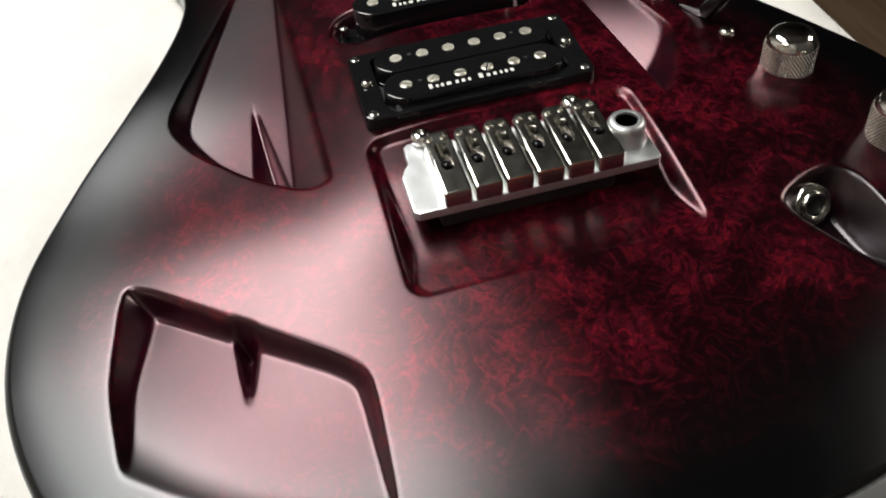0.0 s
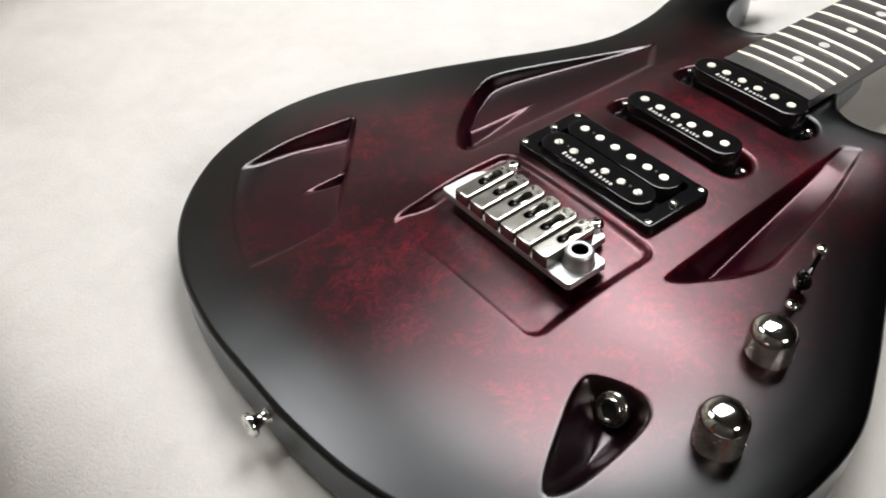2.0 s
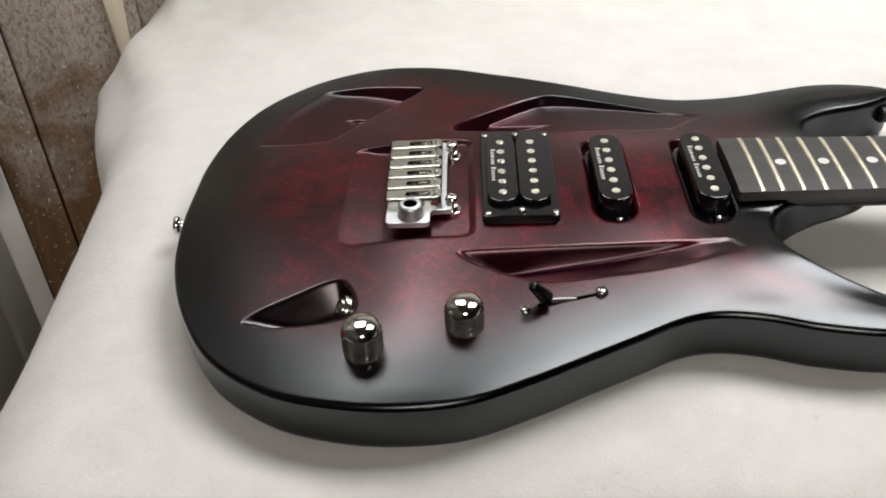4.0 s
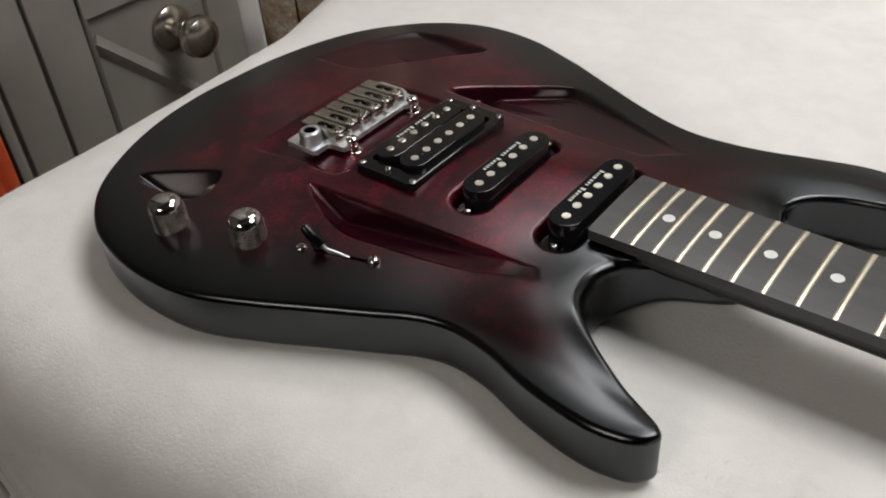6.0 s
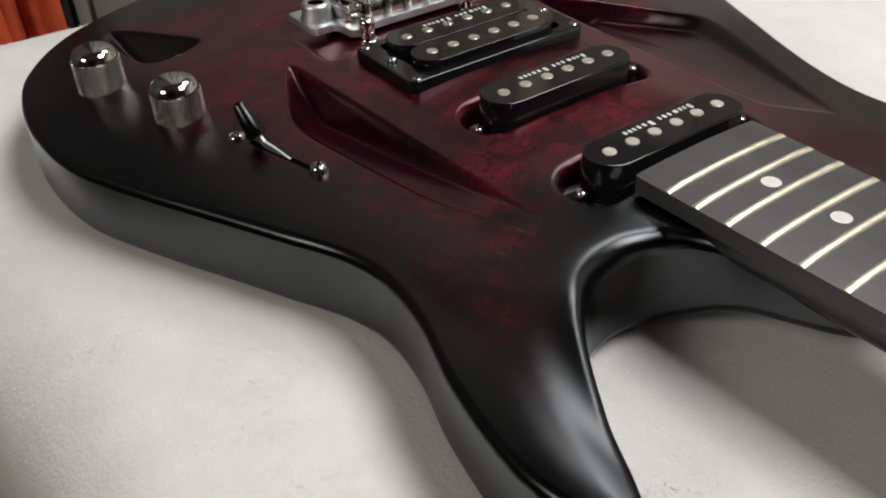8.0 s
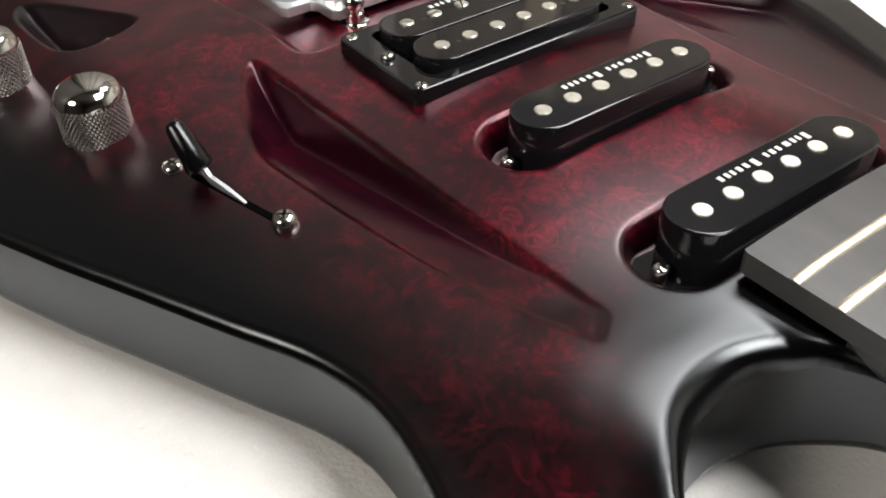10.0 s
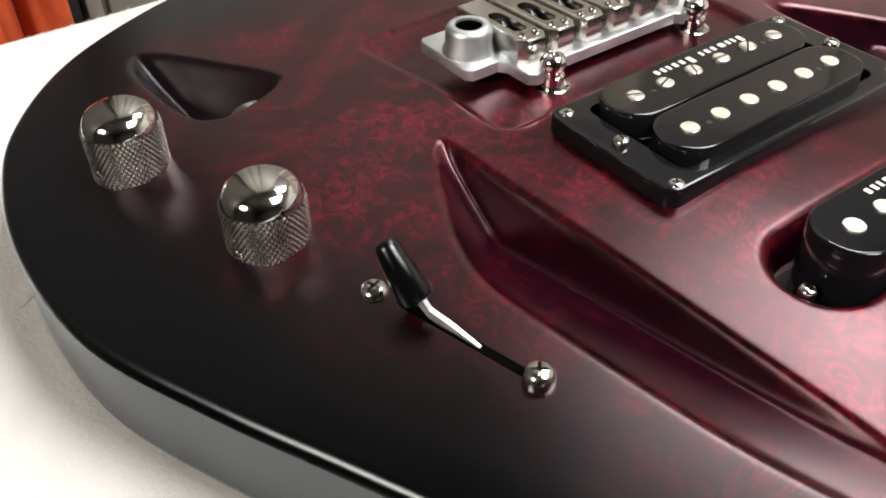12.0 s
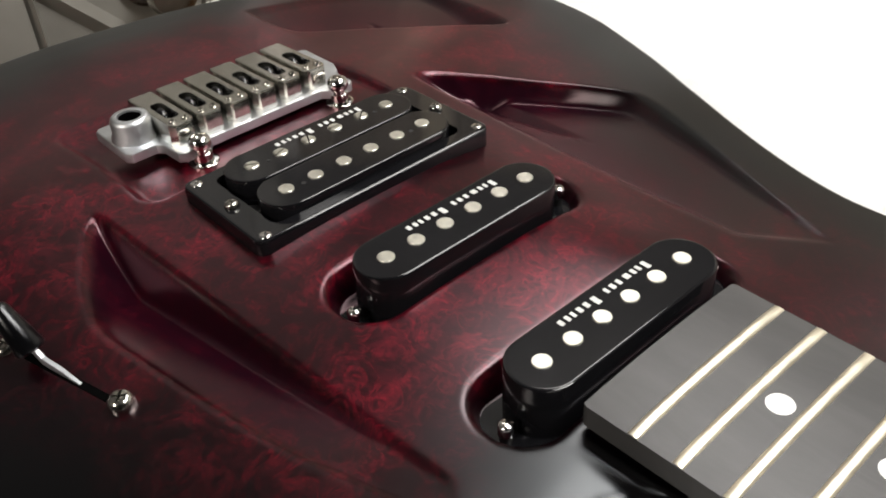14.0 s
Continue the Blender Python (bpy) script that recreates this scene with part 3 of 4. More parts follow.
for x, y in ((30.5, 40.5), (67, 40.5), (31, -40.7), (67.5, -40.7)):
    screw("ring_screw", 1.9, NICKEL if y > 0 else CHROME, humbucker, x, y, 9.0, 25 + 3 * x, 0.8)
for y in (39.2, -39.6):
    screw("height_screw", 2.2, NICKEL, humbucker, 49, y, 9.2, 70, 2.0)

for cx in (101.6, 155.4):
    sc = part("single_coil_pickup", prism(stadium(cx, 0, 9.2, 34.6), -7, 12.0, 0.6), GLOSS_BLACK, guitar, "glossy black single-coil pickup")
    base = prism(stadium(cx - 0.6, 0.5, 9.6, 42.5), -7, -3.2, 0.4)
    part("base_plate", base, GLOSS_BLACK, sc)
    for i in range(6):
        part("pole_piece", lathe([(2.4, 10), (2.4, 12.25), (2.25, 12.42), (2.0, 12.42)], 22, m=mm(cx, -26 + 10.4 * i, 0)), POLE, sc)
    brand_bars(cx - 4.9, 12.0, sc, ((18.4, (2.6, 1.9, 2.2, 3.4, 2.3, 2.5, 1.9)), (-0.7, (3.0, 2.5, 2.5, 1.9, 2.2, 2.5))))
    for y in (-38.6, 39.6):
        screw("mounting_screw", 1.9, CHROME, sc, cx + 1.2, y, 1.6, 40, 1.4)
        part("screw_sleeve", lathe([(1.5, -4), (1.5, 1.0)], 12, m=mm(cx + 1.2, y, 0)), MATTE_BLACK, sc)


# ---- bridge ----
def tremolo():
    pts = [(-25, -45.5), (-23.5, -47), (-3, -47), (-1, -45.5), (-1, -37), (1, -35.5), (9.5, -35), (11, -33), (11, -25), (8, -22), (8, 22), (11, 25), (11, 33), (9.5, 34.5),
           (0, 35), (-1.5, 36.5), (-6, 38.5), (-23.5, 38.5), (-25, 37)]
    plate = part("tremolo_bridge", prism(pts, 5.0, 8.2, 0.5), SATIN_STEEL, guitar, "satin steel tremolo bridge with six nickel saddles")
    part("tremolo_block", prism(rrect(-23, -31.5, -2, 29.5, 1), -4, 5.2, 0.3), MATTE_BLACK, plate)
    for i in range(6):
        y = 23.6 - 10.5 * i
        outer = [(-25.2, y - 3.9), (-24.6, y - 4.5), (3.0, y - 4.5), (5.4, y - 2.9), (5.4, y + 2.9), (3.0, y + 4.5), (-24.6, y + 4.5), (-25.2, y + 3.9)]
        inner = [(-14.5, y - 1.2), (-12.5, y - 2.3), (-2.0, y - 2.3), (-0.6, y - 1.2), (-0.6, y + 1.2), (-2.0, y + 2.3), (-12.5, y + 2.3), (-14.5, y + 1.2)]
        bm = frame_prism(outer, inner, 8.25, 14.3, 0.7)
        for v in bm.verts:
            if v.co.z > 11:
                v.co.z += 0.035 * (v.co.x + 25)
        sad = part("saddle", bm, NICKEL, plate, "polished nickel saddle", smooth=25)
        part("slot_floor", prism(rrect(-14.6, y - 2.32, -0.5, y + 2.32, 0.8), 8.4, 10.4, 0.1), DARK_KNURL, plate)
        part("intonation_screw", lathe([(1.2, -2.4), (1.9, -1.6), (2.15, -0.5), (2.15, 0.8), (1.7, 1.7), (1.0, 1.9), (0.8, 1.2)], 16, m=mm(-10.2, y, 12.2, 0, -70, 0)), GLOSS_BLACK, plate)
        part("screw_shaft", lathe([(0.95, 0), (0.95, 8.6)], 10, m=mm(-9.2, y, 11.6, 0, 90, 0)), CHROME, plate)
        for dy in (-2.3, 2.3):
            part("height_grub", lathe([(1.25, 12), (1.25, 15.6), (1.0, 15.9), (0.75, 15.9), (0.6, 15.2)], 12, m=mm(1.9, y + dy, 0)), NICKEL, plate)
    collar = part("arm_collar", lathe([(7.4, 8.1), (7.3, 9.2), (6.6, 10.4), (6.5, 14.4), (5.9, 15.6), (5.0, 16.0), (3.9, 15.9), (3.7, 15.0), (3.6, 8.3)], 36, m=mm(-11.3, -39.2, 0)), SATIN_STEEL, plate)
    bm = bmesh.new()
    rings(bm, [[(-11.3 + q * math.cos(a), -39.2 + q * math.sin(a), z) for a in [2 * math.pi * i / 24 for i in range(24)]] for q, z in ((3.85, 15.3), (3.45, 14.9), (3.45, 8.5))], False, True)
    part("arm_hole", bm, HOLE_BLACK, collar)
    for y in (27.6, -27.6):
        post = part("bridge_post", lathe([(3.3, -4), (3.3, 6.4), (2.3, 7.0), (2.3, 7.8), (3.2, 8.2), (3.7, 9.3), (3.6, 10.8), (2.9, 11.9), (1.9, 12.3), (1.5, 12.3), (1.3, 11.2)], 28, m=mm(10.8, y, 0)), CHROME, guitar, "chrome bridge post")
        part("bushing", lathe([(5.0, 1.0), (5.0, 3.1), (4.6, 3.3), (3.5, 3.3), (3.5, 2.4)], 28, m=mm(10.8, y, 0)), DARK_NICKEL, post)
    return plate


tremolo()


# ---- controls ----
def knob(x, y):
    z0 = -4.6
    k = part("control_knob", lathe([(9.0, z0), (9.3, z0 + 0.4), (9.3, z0 + 14.9), (9.14, z0 + 15.5), (8.75, z0 + 16.7), (7.8, z0 + 18.2), (6.1, z0 + 19.2), (3.8, z0 + 19.75), (1.9, z0 + 19.95), (0.5, z0 + 20)], 48, m=mm(x, y, 0)),
             DARK_NICKEL, guitar, "black-nickel dome knob with knurled side")
    # diamond knurling: crossing spirals of small pyramids
    bm = bmesh.new()
    seg, rows = 46, 16
    grid = []
    for j in range(rows + 1):
        row = []
        for i in range(seg):
            a = 2 * math.pi * (i + 0.5 * (j % 2)) / seg
            row.append(bm.verts.new((x + 9.32 * math.cos(a), y + 9.32 * math.sin(a), z0 + 0.6 + 14.4 * j / rows)))
        grid.append(row)
    for j in range(rows - 1):
        for i in range(seg):
            off = 1 if j % 2 else 0
            a, b = grid[j][i], grid[j + 2][i]
            l, r = grid[j + 1][(i + off - 1) % seg], grid[j + 1][(i + off) % seg]
            mid = (a.co + b.co) / 2
            rad = Vector((mid.x - x, mid.y - y, 0)).normalized()
            tip = bm.verts.new(mid + rad * 0.55)
            for u, v in ((a, r), (r, b), (b, l), (l, a)):
                bm.faces.new((u, v, tip))
    part("knurled_side", bm, DARK_KNURL, k, "knurled dark metal band", smooth=0)
    part("set_screw", lathe([(1.3, 0), (1.3, 0.6), (0.8, 0.7), (0.7, 0.2)], 12, m=mm(x + 9.1 * 0.34, y - 9.1 * 0.94, z0 + 4.5, 90, 0, 20)), CHROME, k)
    part("knob_shaft", lathe([(4.5, z0 - 4), (4.5, z0 + 0.2)], 16, m=mm(x, y, 0)), MATTE_BLACK, k)
    return k


knob(17.5, -117.5)
knob(-30.5, -131.8)

slit = bmesh.new()
A, B = Vector((54, -105.3)), Vector((82.5, -97.0))
ax = math.degrees(math.atan2(B.y - A.y, B.x - A.x))
c = (A + B) / 2
# a thin black strip on the top stands for the slot's dark inside
prism(rrect(-16.5, -1.0, 16.5, 1.0, 0.95, 4), -0.6, 0.06, 0.04, slit)
bmesh.ops.transform(slit, matrix=mm(c.x + 1, c.y + 0.3, 0, 0, 0, ax), verts=slit.verts)
for v in slit.verts:
    v.co.z += top_z(v.co.x, v.co.y) + 0.05
switch = part("blade_switch", slit, HOLE_BLACK, guitar, "five-way blade switch in its narrow slot")
bm = bmesh.new()
way = [(73, -99.8, -2.2), (66, -101.6, -0.5), (60.8, -103.2, 0.6), (58.2, -104, 3.4), (55.5, -105, 6.5)]
loops = []
for i, (x, y, z) in enumerate(way):
    w = 0.55 if i else 0.4
    side = Vector((0.28, -0.96, 0)) * w
    up = Vector((0.15, 0.05, 0.98)) * 1.1 if i < 3 else Vector((0.85, 0.25, 0.5)) * 1.1
    q = Vector((x, y, z))
    loops.append([q - side - up, q + side - up, q + side + up, q - side + up])
rings(bm, loops)
part("blade", bm, SATIN_STEEL, switch, "bent bright steel blade", smooth=20)
tip = bmesh.new()
d = (Vector((49.9, -106.6, 14.0)) - Vector((58.2, -104.2, 2.6)))
turn = d.to_track_quat("Z", "Y").to_matrix().to_4x4()
lathe([(2.4, 0), (3.6, 0.5), (3.9, 1.4), (3.2, 7.5), (2.5, 12.8), (2.0, 13.9), (1.2, 14.3)], 20, tip, Matrix.Translation((58.2, -104.2, 2.6)) @ turn)
part("switch_tip", tip, BLACK_SATIN, switch, "tapered black plastic tip")
screw("switch_screw", 3.3, NICKEL, switch, 47, -108, -2.6, 15, 3.2)
screw("switch_screw", 3.3, NICKEL, switch, 86, -95.6, -1.9, 50, 3.2)

# jack in the pocket's steep wall
jm = mm(-44.8, -93.8, -11.2, 0, -64, 8)
jack = part("output_jack", lathe([(7.6, -3), (7.6, 0.9), (7.2, 1.4), (6.4, 1.5), (6.0, 1.1), (5.5, 1.2), (5.3, 2.5), (4.9, 2.9), (4.0, 2.8), (3.4, 2.2), (3.3, 0.5)], 36, m=jm), NICKEL, guitar, "nickel jack socket in a carved pocket")
part("jack_hole", lathe([(3.3, 0.3), (3.3, 0.9)], 20, m=jm), MATTE_BLACK, jack)


def strap_button(x, y, z, rz):
    m = mm(x, y, z, 0, 90, rz)
    b = part("strap_button", lathe([(4.6, 0.6), (4.6, 1.6), (3.4, 2.4), (2.9, 4.0), (2.9, 7.0), (3.6, 8.6), (5.3, 9.4), (5.6, 10.4), (5.2, 11.6), (3.6, 12.2), (2.4, 11.5)], 28, m=m), CHROME, guitar, "chrome strap button")
    part("felt_washer", lathe([(5.4, -4.0), (5.4, 0.9), (4.4, 1.2)], 24, m=m), MATTE_BLACK, b, "black felt washer")
    screw_at = lathe([(2.3, 11.0), (2.3, 11.7), (1.4, 12.3), (0.4, 12.4)], 16, m=m)
    part("button_screw", screw_at, NICKEL, b)
    return b


strap_button(-145.5, -3, -22.5, 180)
strap_button(301.5, 99, -17, 4)

# ---- bench, blanket, floor, room ----
ALONG, ACROSS = (-0.250, 1.02), (-0.232, 0.62)    # the bench top's extent


def blanket_mesh():
    us = np.arange(-0.75, 1.10, 0.007)
    vs = np.arange(-0.75, 0.512, 0.007)
    U, V = np.meshgrid(us, vs, indexing="ij")
    R, RB = 0.070 - 0.040 * smooth(0.12, 0.30, V), 0.058

    def over(e, r):
        a = np.clip(e / r, 0, math.pi / 2)
        run = np.where(e < 0, 0.0, r * np.sin(a))
        fall = np.where(e < 0, 0.0, r * (1 - np.cos(a)) + np.maximum(e - r * math.pi / 2, 0))
        return run, fall

    wob = 0.010 * np.sin(V * 17 + 1) + 0.006 * np.sin(V * 41)
    et = (ALONG[0] + R + wob * smooth(0.2, 0.4, V) - 0.018 * smooth(-0.03, 0.20, V) - 0.030 * smooth(0.20, 0.34, V)) - U
    eb = (ACROSS[0] + RB + 0.008 * np.sin(U * 13)) - V
    rt, ft = over(et, R)
    rb, fb = over(eb, RB)
    X = np.where(et > 0, U + et - rt, U)
    Y = np.where(eb > 0, V + eb - rb, V)
    hang = np.clip(np.maximum(ft, fb) / 0.25, 0, 1)
    Z = BED - ft - fb
    # it climbs the planked wall at the corner and the board behind the bench
    def climb(e, r):
        a = np.clip(e / r, 0, math.pi / 2)
        return np.where(e > 0, r * np.sin(a), 0), np.where(e > 0, r * (1 - np.cos(a)) + np.maximum(e - r * math.pi / 2, 0), 0)

    away = (U + 0.36) * 0.574 - (V - 0.30) * 0.819
    on_top = smooth(0.012, -0.004, et)
    e1 = np.clip(0.026 + 0.008 * np.sin(V * 40) - away, 0, None)
    run, rise = climb(e1, 0.020)
    push = (e1 - run) * on_top
    X, Y, Z = X + push * 0.574, Y - push * 0.819, Z + 0.9 * rise * on_top
    fold = np.sin(U * 21 + 4 * np.sin(V * 9) + 1.0)
    e2 = np.clip(V - 0.412 - 0.012 * np.sin(U * 6 + 2) - 0.006 * np.sin(U * 17), 0, None)
    run, rise = climb(e2, 0.040)
    Y, Z = Y - (e2 - run) + 0.010 * fold * smooth(0.02, 0.10, rise), Z + rise * on_top
    Z = Z + 0.006 * smooth(0.30, 0.38, V) * np.sin(U * 11 + V * 8) * smooth(0.44, 0.40, V)
    Z = Z + 0.012 * np.exp(-((et + 0.016) / 0.013)**2) * smooth(0.31, 0.36, V)
    X = X - 0.008 * smooth(0.01, 0.14, ft) * smooth(0.34, 0.22, V)
    # a slack loop of cloth bulges out of the hang near the corner
    X = X - 0.024 * smooth(0.012, 0.045, ft) * smooth(0.15, 0.05, ft) * smooth(0.13, 0.23, V) * smooth(0.31, 0.27, V)
    X = X + hang * 0.011 * np.sin(V * 30 + 2 * np.sin(U * 9)) * (ft > 0)
    Y = Y + hang * 0.008 * np.sin(U * 24 + 1.5 * np.sin(V * 8)) * (fb > 0)
    low = np.zeros(U.shape)
    for i in range(U.shape[0]):
        for j in range(U.shape[1]):
            p = Vector((U[i, j] * 7, V[i, j] * 7, 0.3))
            low[i, j] = noise.noise(p) * 0.0026 + noise.noise(p * 2.7) * 0.0012 + noise.noise(p * 9) * 0.0003
    under = smooth(0.02, 0.05, np.hypot(np.maximum(np.abs(U - 0.06) - 0.20, 0), np.maximum(np.abs(V) - 0.15, 0)))
    Z = Z + low * (0.25 + 0.75 * under) - 0.0005
    nu, nv = U.shape
    idx = np.arange(nu * nv).reshape(nu, nv)
    quads = np.stack([idx[:-1, :-1], idx[1:, :-1], idx[1:, 1:], idx[:-1, 1:]], -1).reshape(-1, 4)
    me = bpy.data.meshes.new("blanket")
    P = np.stack([X, Y, Z], -1)
    me.from_pydata(np.stack([X, Y, Z], -1).reshape(-1, 3).tolist(), [], quads.tolist())
    return me, P


def pile_mesh(P, count=260000):
    """The fleece's pile: short fibres leaning in tufts, shaded as the cloth under them."""
    rng = np.random.default_rng(5)
    du, dv = np.gradient(P, axis=0), np.gradient(P, axis=1)
    N = np.cross(du, dv)
    N /= np.linalg.norm(N, axis=2, keepdims=True)
    nu, nv = P.shape[:2]
    i, j = rng.integers(40, int(nu * 0.78), count), rng.integers(25, nv - 2, count)
    a, b = rng.random((count, 1)), rng.random((count, 1))
    at = P[i, j] * (1 - a) * (1 - b) + P[i + 1, j] * a * (1 - b) + P[i, j + 1] * (1 - a) * b + P[i + 1, j + 1] * a * b
    n = N[i, j]
    turn = 2.2 * np.sin(at[:, 0] * 46 + 2 * np.sin(at[:, 1] * 31)) + 2.0 * np.sin(at[:, 1] * 57 + at[:, 2] * 60) + rng.normal(0, 0.9, count)
    t1, t2 = du[i, j], dv[i, j]
    t1, t2 = t1 / np.linalg.norm(t1, axis=1, keepdims=True), t2 / np.linalg.norm(t2, axis=1, keepdims=True)
    lean = np.cos(turn)[:, None] * t1 + np.sin(turn)[:, None] * t2
    wide = np.cross(n, lean)
    long = rng.uniform(0.0018, 0.0038, (count, 1))
    half = rng.uniform(0.00010, 0.00020, (count, 1))
    tip = at + long * (lean * rng.uniform(0.6, 0.95, (count, 1)) + n * rng.uniform(0.10, 0.38, (count, 1)))
    verts = np.stack([at + wide * half, at - wide * half, tip], 1).reshape(-1, 3)
    me = bpy.data.meshes.new("nap")
    me.from_pydata(verts.tolist(), [], np.arange(count * 3).reshape(-1, 3).tolist())
    me.polygons.foreach_set("use_smooth", [True] * count)
    me.normals_split_custom_set_from_vertices(np.repeat(n, 3, 0).tolist())
    return me


sheet, SURFACE = blanket_mesh()
blanket = placed("blanket", sheet, FLEECE, None, smooth=0)
blanket.data.polygons.foreach_set("use_smooth", [True] * len(blanket.data.polygons))
tagged(blanket, "thick white fleece blanket spread over a bench, hanging over its edges", "blanket")
thick = blanket.modifiers.new("thickness", "SOLIDIFY")
thick.thickness, thick.offset = 0.004, -1
tagged(placed("nap", pile_mesh(SURFACE), FLEECE_PILE, blanket, smooth=0), "soft white fleece nap", kind="stuff")

bench = thing("workbench", (0.38, 0.2, FLOOR), "wooden workbench hidden under the white blanket", "workbench")


def slab(name, x0, x1, y0, y1, z0, z1, mat, parent=None, label="", b=0.002):
    """A board from metres, with eased edges."""
    bm = bmesh.new()
    s = 1000
    px = parent.location if parent else Vector((0, 0, 0))
    x0, x1, y0, y1, z0, z1 = (v * s - o * s for v, o in zip((x0, x1, y0, y1, z0, z1), (px.x, px.x, px.y, px.y, px.z, px.z)))
    b = min(b * s, abs(x1 - x0) / 4, abs(y1 - y0) / 4, abs(z1 - z0) / 4)
    pts = rrect(x0, y0, x1, y1, b, 2)
    rings(bm, [flat(grown(pts, -b), z0), flat(pts, z0 + b), flat(pts, z1 - b), flat(grown(pts, -b), z1)])
    return part(name, bm, mat, parent, label)


slab("backboard", -0.16, ALONG[1], 0.458, 0.476, BED - 0.05, BED + 0.055, BENCH_WOOD, bench, "low board behind the bench top")
slab("bench_top", ALONG[0] + 0.100, ALONG[1], ACROSS[0] + 0.085, 0.456, BED - 0.05, BED - 0.008, BENCH_WOOD, bench)
for x in (-0.12, 0.90):
    for y in (-0.10, 0.38):
        slab("leg", x, x + 0.07, y, y + 0.07, FLOOR, BED - 0.05, BENCH_WOOD, bench)

WALL_X = -0.43
# floor, walls and ceiling close the room; those out of view are added to shape reflections
tagged(slab("floor", -0.6, 3.4, -3.2, 1.7, FLOOR - 0.05, FLOOR, FLOOR_WOOD), "brown wooden floor", "floor", kind="structure")
tagged(slab("wall_west", WALL_X - 0.16, WALL_X - 0.03, -3.2, 1.7, FLOOR, 2.0, DARK_WALL), "plain wall behind the door, shade put into its dark colour", "wall", kind="structure")
tagged(slab("wall_north", WALL_X - 0.02, 3.4, 1.50, 1.6, FLOOR, 2.0, PALE_WALL), "plain wall out of view, tone set for reflections", "wall", kind="structure")
tagged(slab("wall_east", 3.3, 3.4, -3.2, 1.49, FLOOR, 2.0, DARK_WALL), "plain wall out of view, tone set for reflections", "wall", kind="structure")
tagged(slab("wall_south", WALL_X - 0.02, 3.29, -3.2, -3.1, FLOOR, 2.0, DARK_WALL), "plain wall out of view, tone set for reflections", "wall", kind="structure")
tagged(slab("ceiling", -0.6, 3.4, -3.2, 1.7, 2.0, 2.05, CEILING), "plain ceiling out of view, kept dark for reflections", "ceiling", kind="structure")

# door with a braced panel, its white frame, and old planks beside it
door = thing("door_1", (WALL_X, 0.085, FLOOR), "grey painted door with a slanted panel and a round knob", "door", kind="structure")
DY0, DY1 = -0.045, 0.245
slab("door_leaf", WALL_X - 0.03, WALL_X - 0.006, DY0, DY1, FLOOR + 0.01, 1.1, DOOR_PAINT, door)
for y0, y1 in ((DY0, -0.034), (-0.030, 0.011), (0.015, 0.063), (0.205, DY1)):
    slab("door_board", WALL_X - 0.010, WALL_X + 0.001, y0, y1, FLOOR + 0.01, 1.1, DOOR_PAINT, door, b=0.003)
slab("door_rail", WALL_X - 0.010, WALL_X + 0.002, 0.066, 0.204, -0.055, 1.1, DOOR_PAINT, door, b=0.003)
bm = bmesh.new()
X0 = WALL_X * 1000 - door.location.x * 1000
for y0, z0, y1, z1, w in ((70, -78, 204, -212, 11), (68, -50, 68, -600, 5)):
    l = math.hypot(y1 - y0, z1 - z0)
    ux, uz = (y1 - y0) / l, (z1 - z0) / l
    sec = [(-w, -8), (-w * 0.5, -2), (0, 2.5), (w * 0.5, -2), (w, -8)]
    loops = []
    for s in (0, l):
        loops.append([(X0 + h, (y0 + ux * s - uz * q) - 85, (z0 + uz * s + ux * q) - FLOOR * 1000) for q, h in sec])
    rings(bm, loops)
part("panel_moulding", bm, DOOR_PAINT, door, smooth=20)
kn = lathe([(24, -4), (24, 0), (20, 3), (10, 6), (8, 18), (12, 24), (19, 30), (22, 38), (20, 46), (13, 51), (4, 53)], 32, m=mm(X0, 160 - 85, -98 - FLOOR * 1000, 0, 90, 0))
part("door_knob", kn, KNOB_METAL, door, "round brushed-nickel knob")

# a solid black strip stands in for the shade in the gap
tagged(slab("trim", WALL_X - 0.03, WALL_X + 0.001, -0.062, -0.048, FLOOR, 1.2, MATTE_BLACK, b=0.004), "black strip standing for the shaded gap beside the door", "trim", kind="structure")
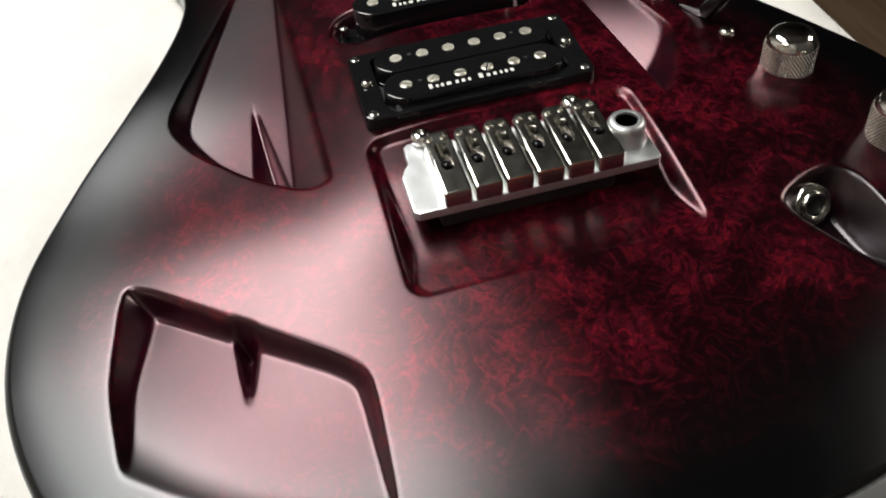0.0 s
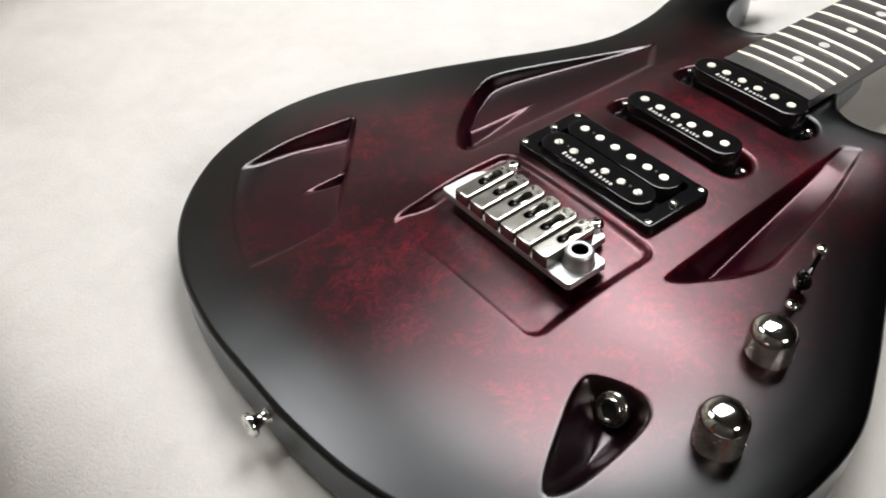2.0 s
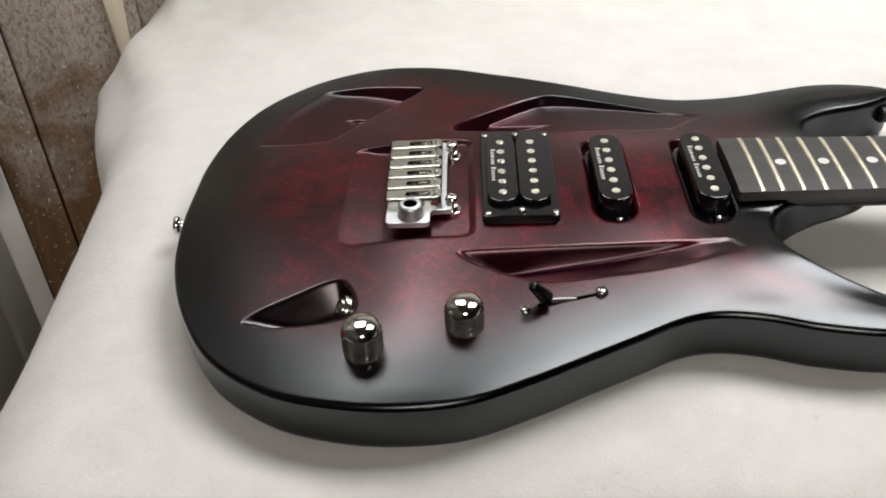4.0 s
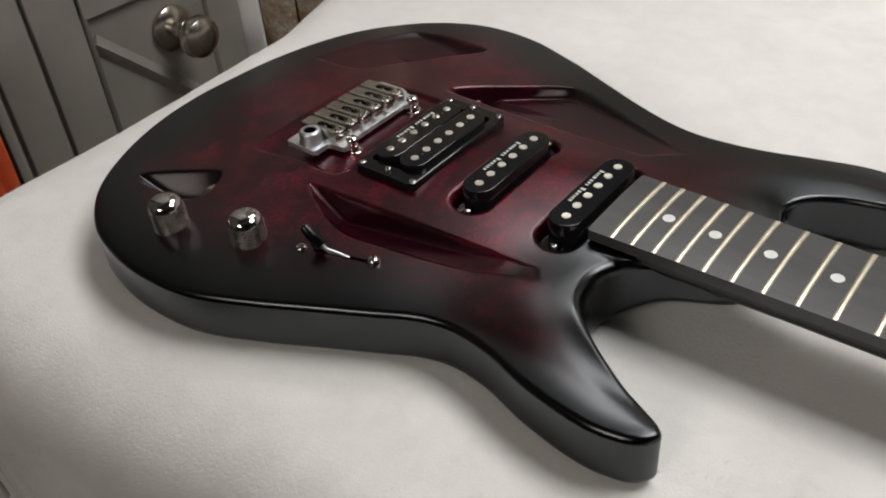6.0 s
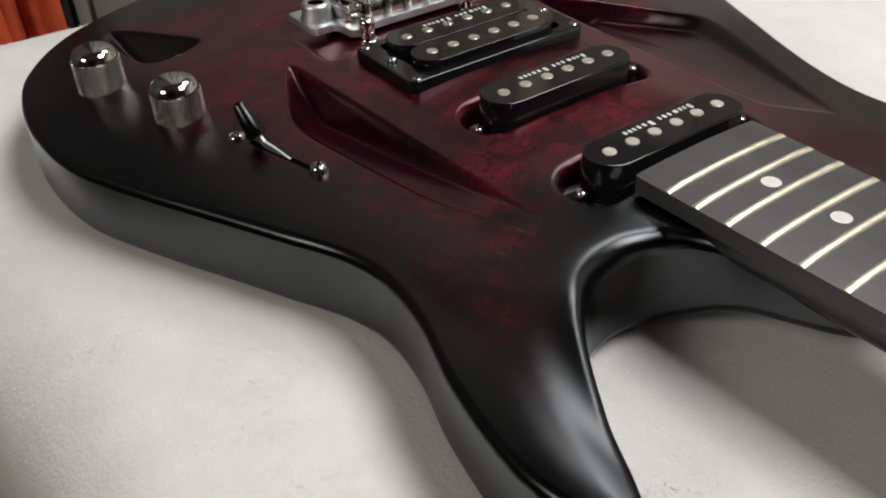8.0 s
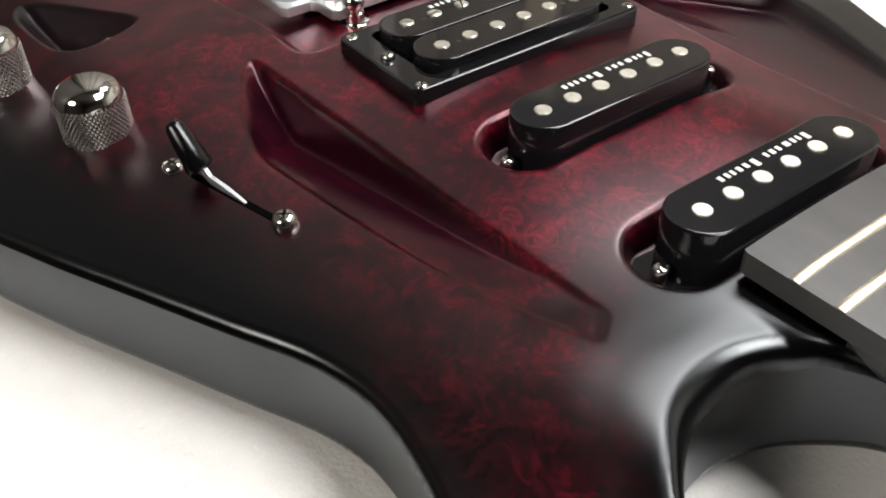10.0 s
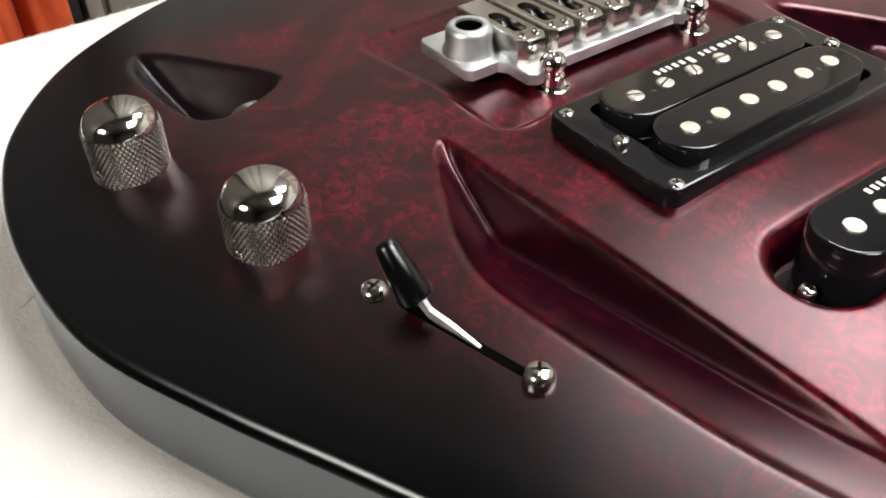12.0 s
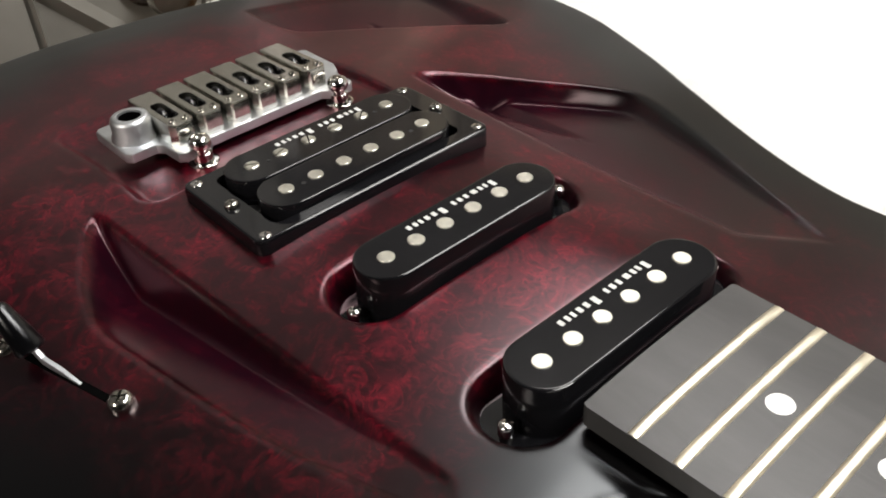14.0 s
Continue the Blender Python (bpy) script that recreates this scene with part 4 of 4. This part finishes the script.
# the planked wall meets the door at a slant
CORNER = (WALL_X - 0.006, 0.247)
panelling = thing("wall_planks", (CORNER[0], CORNER[1], FLOOR), "weathered vertical wooden planks, grey paint worn off in patches", "wall", kind="structure")
panelling.rotation_euler = (0, 0, radians(-55))


def upright(name, y0, y1, off, mat, parent, label="", b=2.5, z0=0.0, z1=1.28):
    """A board standing in the slanted wall: from y0 to y1 along it, its face off metres proud."""
    pts = rrect(-28, y0 * 1000, off * 1000, y1 * 1000, b, 2)
    bm = bmesh.new()
    rings(bm, [flat(pts, z0 * 1000), flat(pts, z1 * 1000)])
    return part(name, bm, mat, parent, label)


for y0, y1, off in ((0.0265, 0.0655, 0.0), (0.0675, 0.185, 0.0), (0.187, 0.33, -0.006), (0.333, 0.50, -0.004), (0.503, 0.70, -0.006)):
    upright("plank", y0, y1, off, PLANK, panelling)
bm = bmesh.new()
rings(bm, [flat(rrect(-5, y0, 4, y1, 1.2, 2), z) for y0, y1, z in ((162, 166, 856), (158, 170, 885), (155, 174, 945), (153, 177, 1050), (152, 180, 1270))])
part("batten", bm, RAW_WOOD, panelling, "pale raw wood batten, split to a point")
jamb = thing("trim", (CORNER[0], CORNER[1], FLOOR), "white painted door frame board", "trim", kind="structure")
jamb.rotation_euler = (0, 0, radians(-55))
upright("frame_board", 0.0, 0.0255, 0.004, TRIM_PAINT, jamb)


def cloth():
    bm = bmesh.new()
    n, rows = 60, 30
    g = []
    for j in range(rows + 1):
        z = 0.01 - 0.80 * j / rows
        row = []
        for i in range(n + 1):
            u = i / n
            y = -0.066 - 0.075 * u
            x = WALL_X + 0.03 + 0.012 * math.sin(u * 13 + 0.6 * math.sin(j * 0.4)) + 0.005 * math.sin(u * 31 + j * 0.15)
            row.append(bm.verts.new((x * 1000, y * 1000, z * 1000)))
        g.append(row)
    for j in range(rows):
        for i in range(n):
            bm.faces.new((g[j][i], g[j][i + 1], g[j + 1][i + 1], g[j + 1][i]))
    ob = part("hanging_cloth", bm, ORANGE, None, "", smooth=80)
    so = ob.modifiers.new("thickness", "SOLIDIFY")
    so.thickness = 0.003
    return tagged(ob, "orange-red cloth hanging in folds beside the door", "cloth")


cloth()
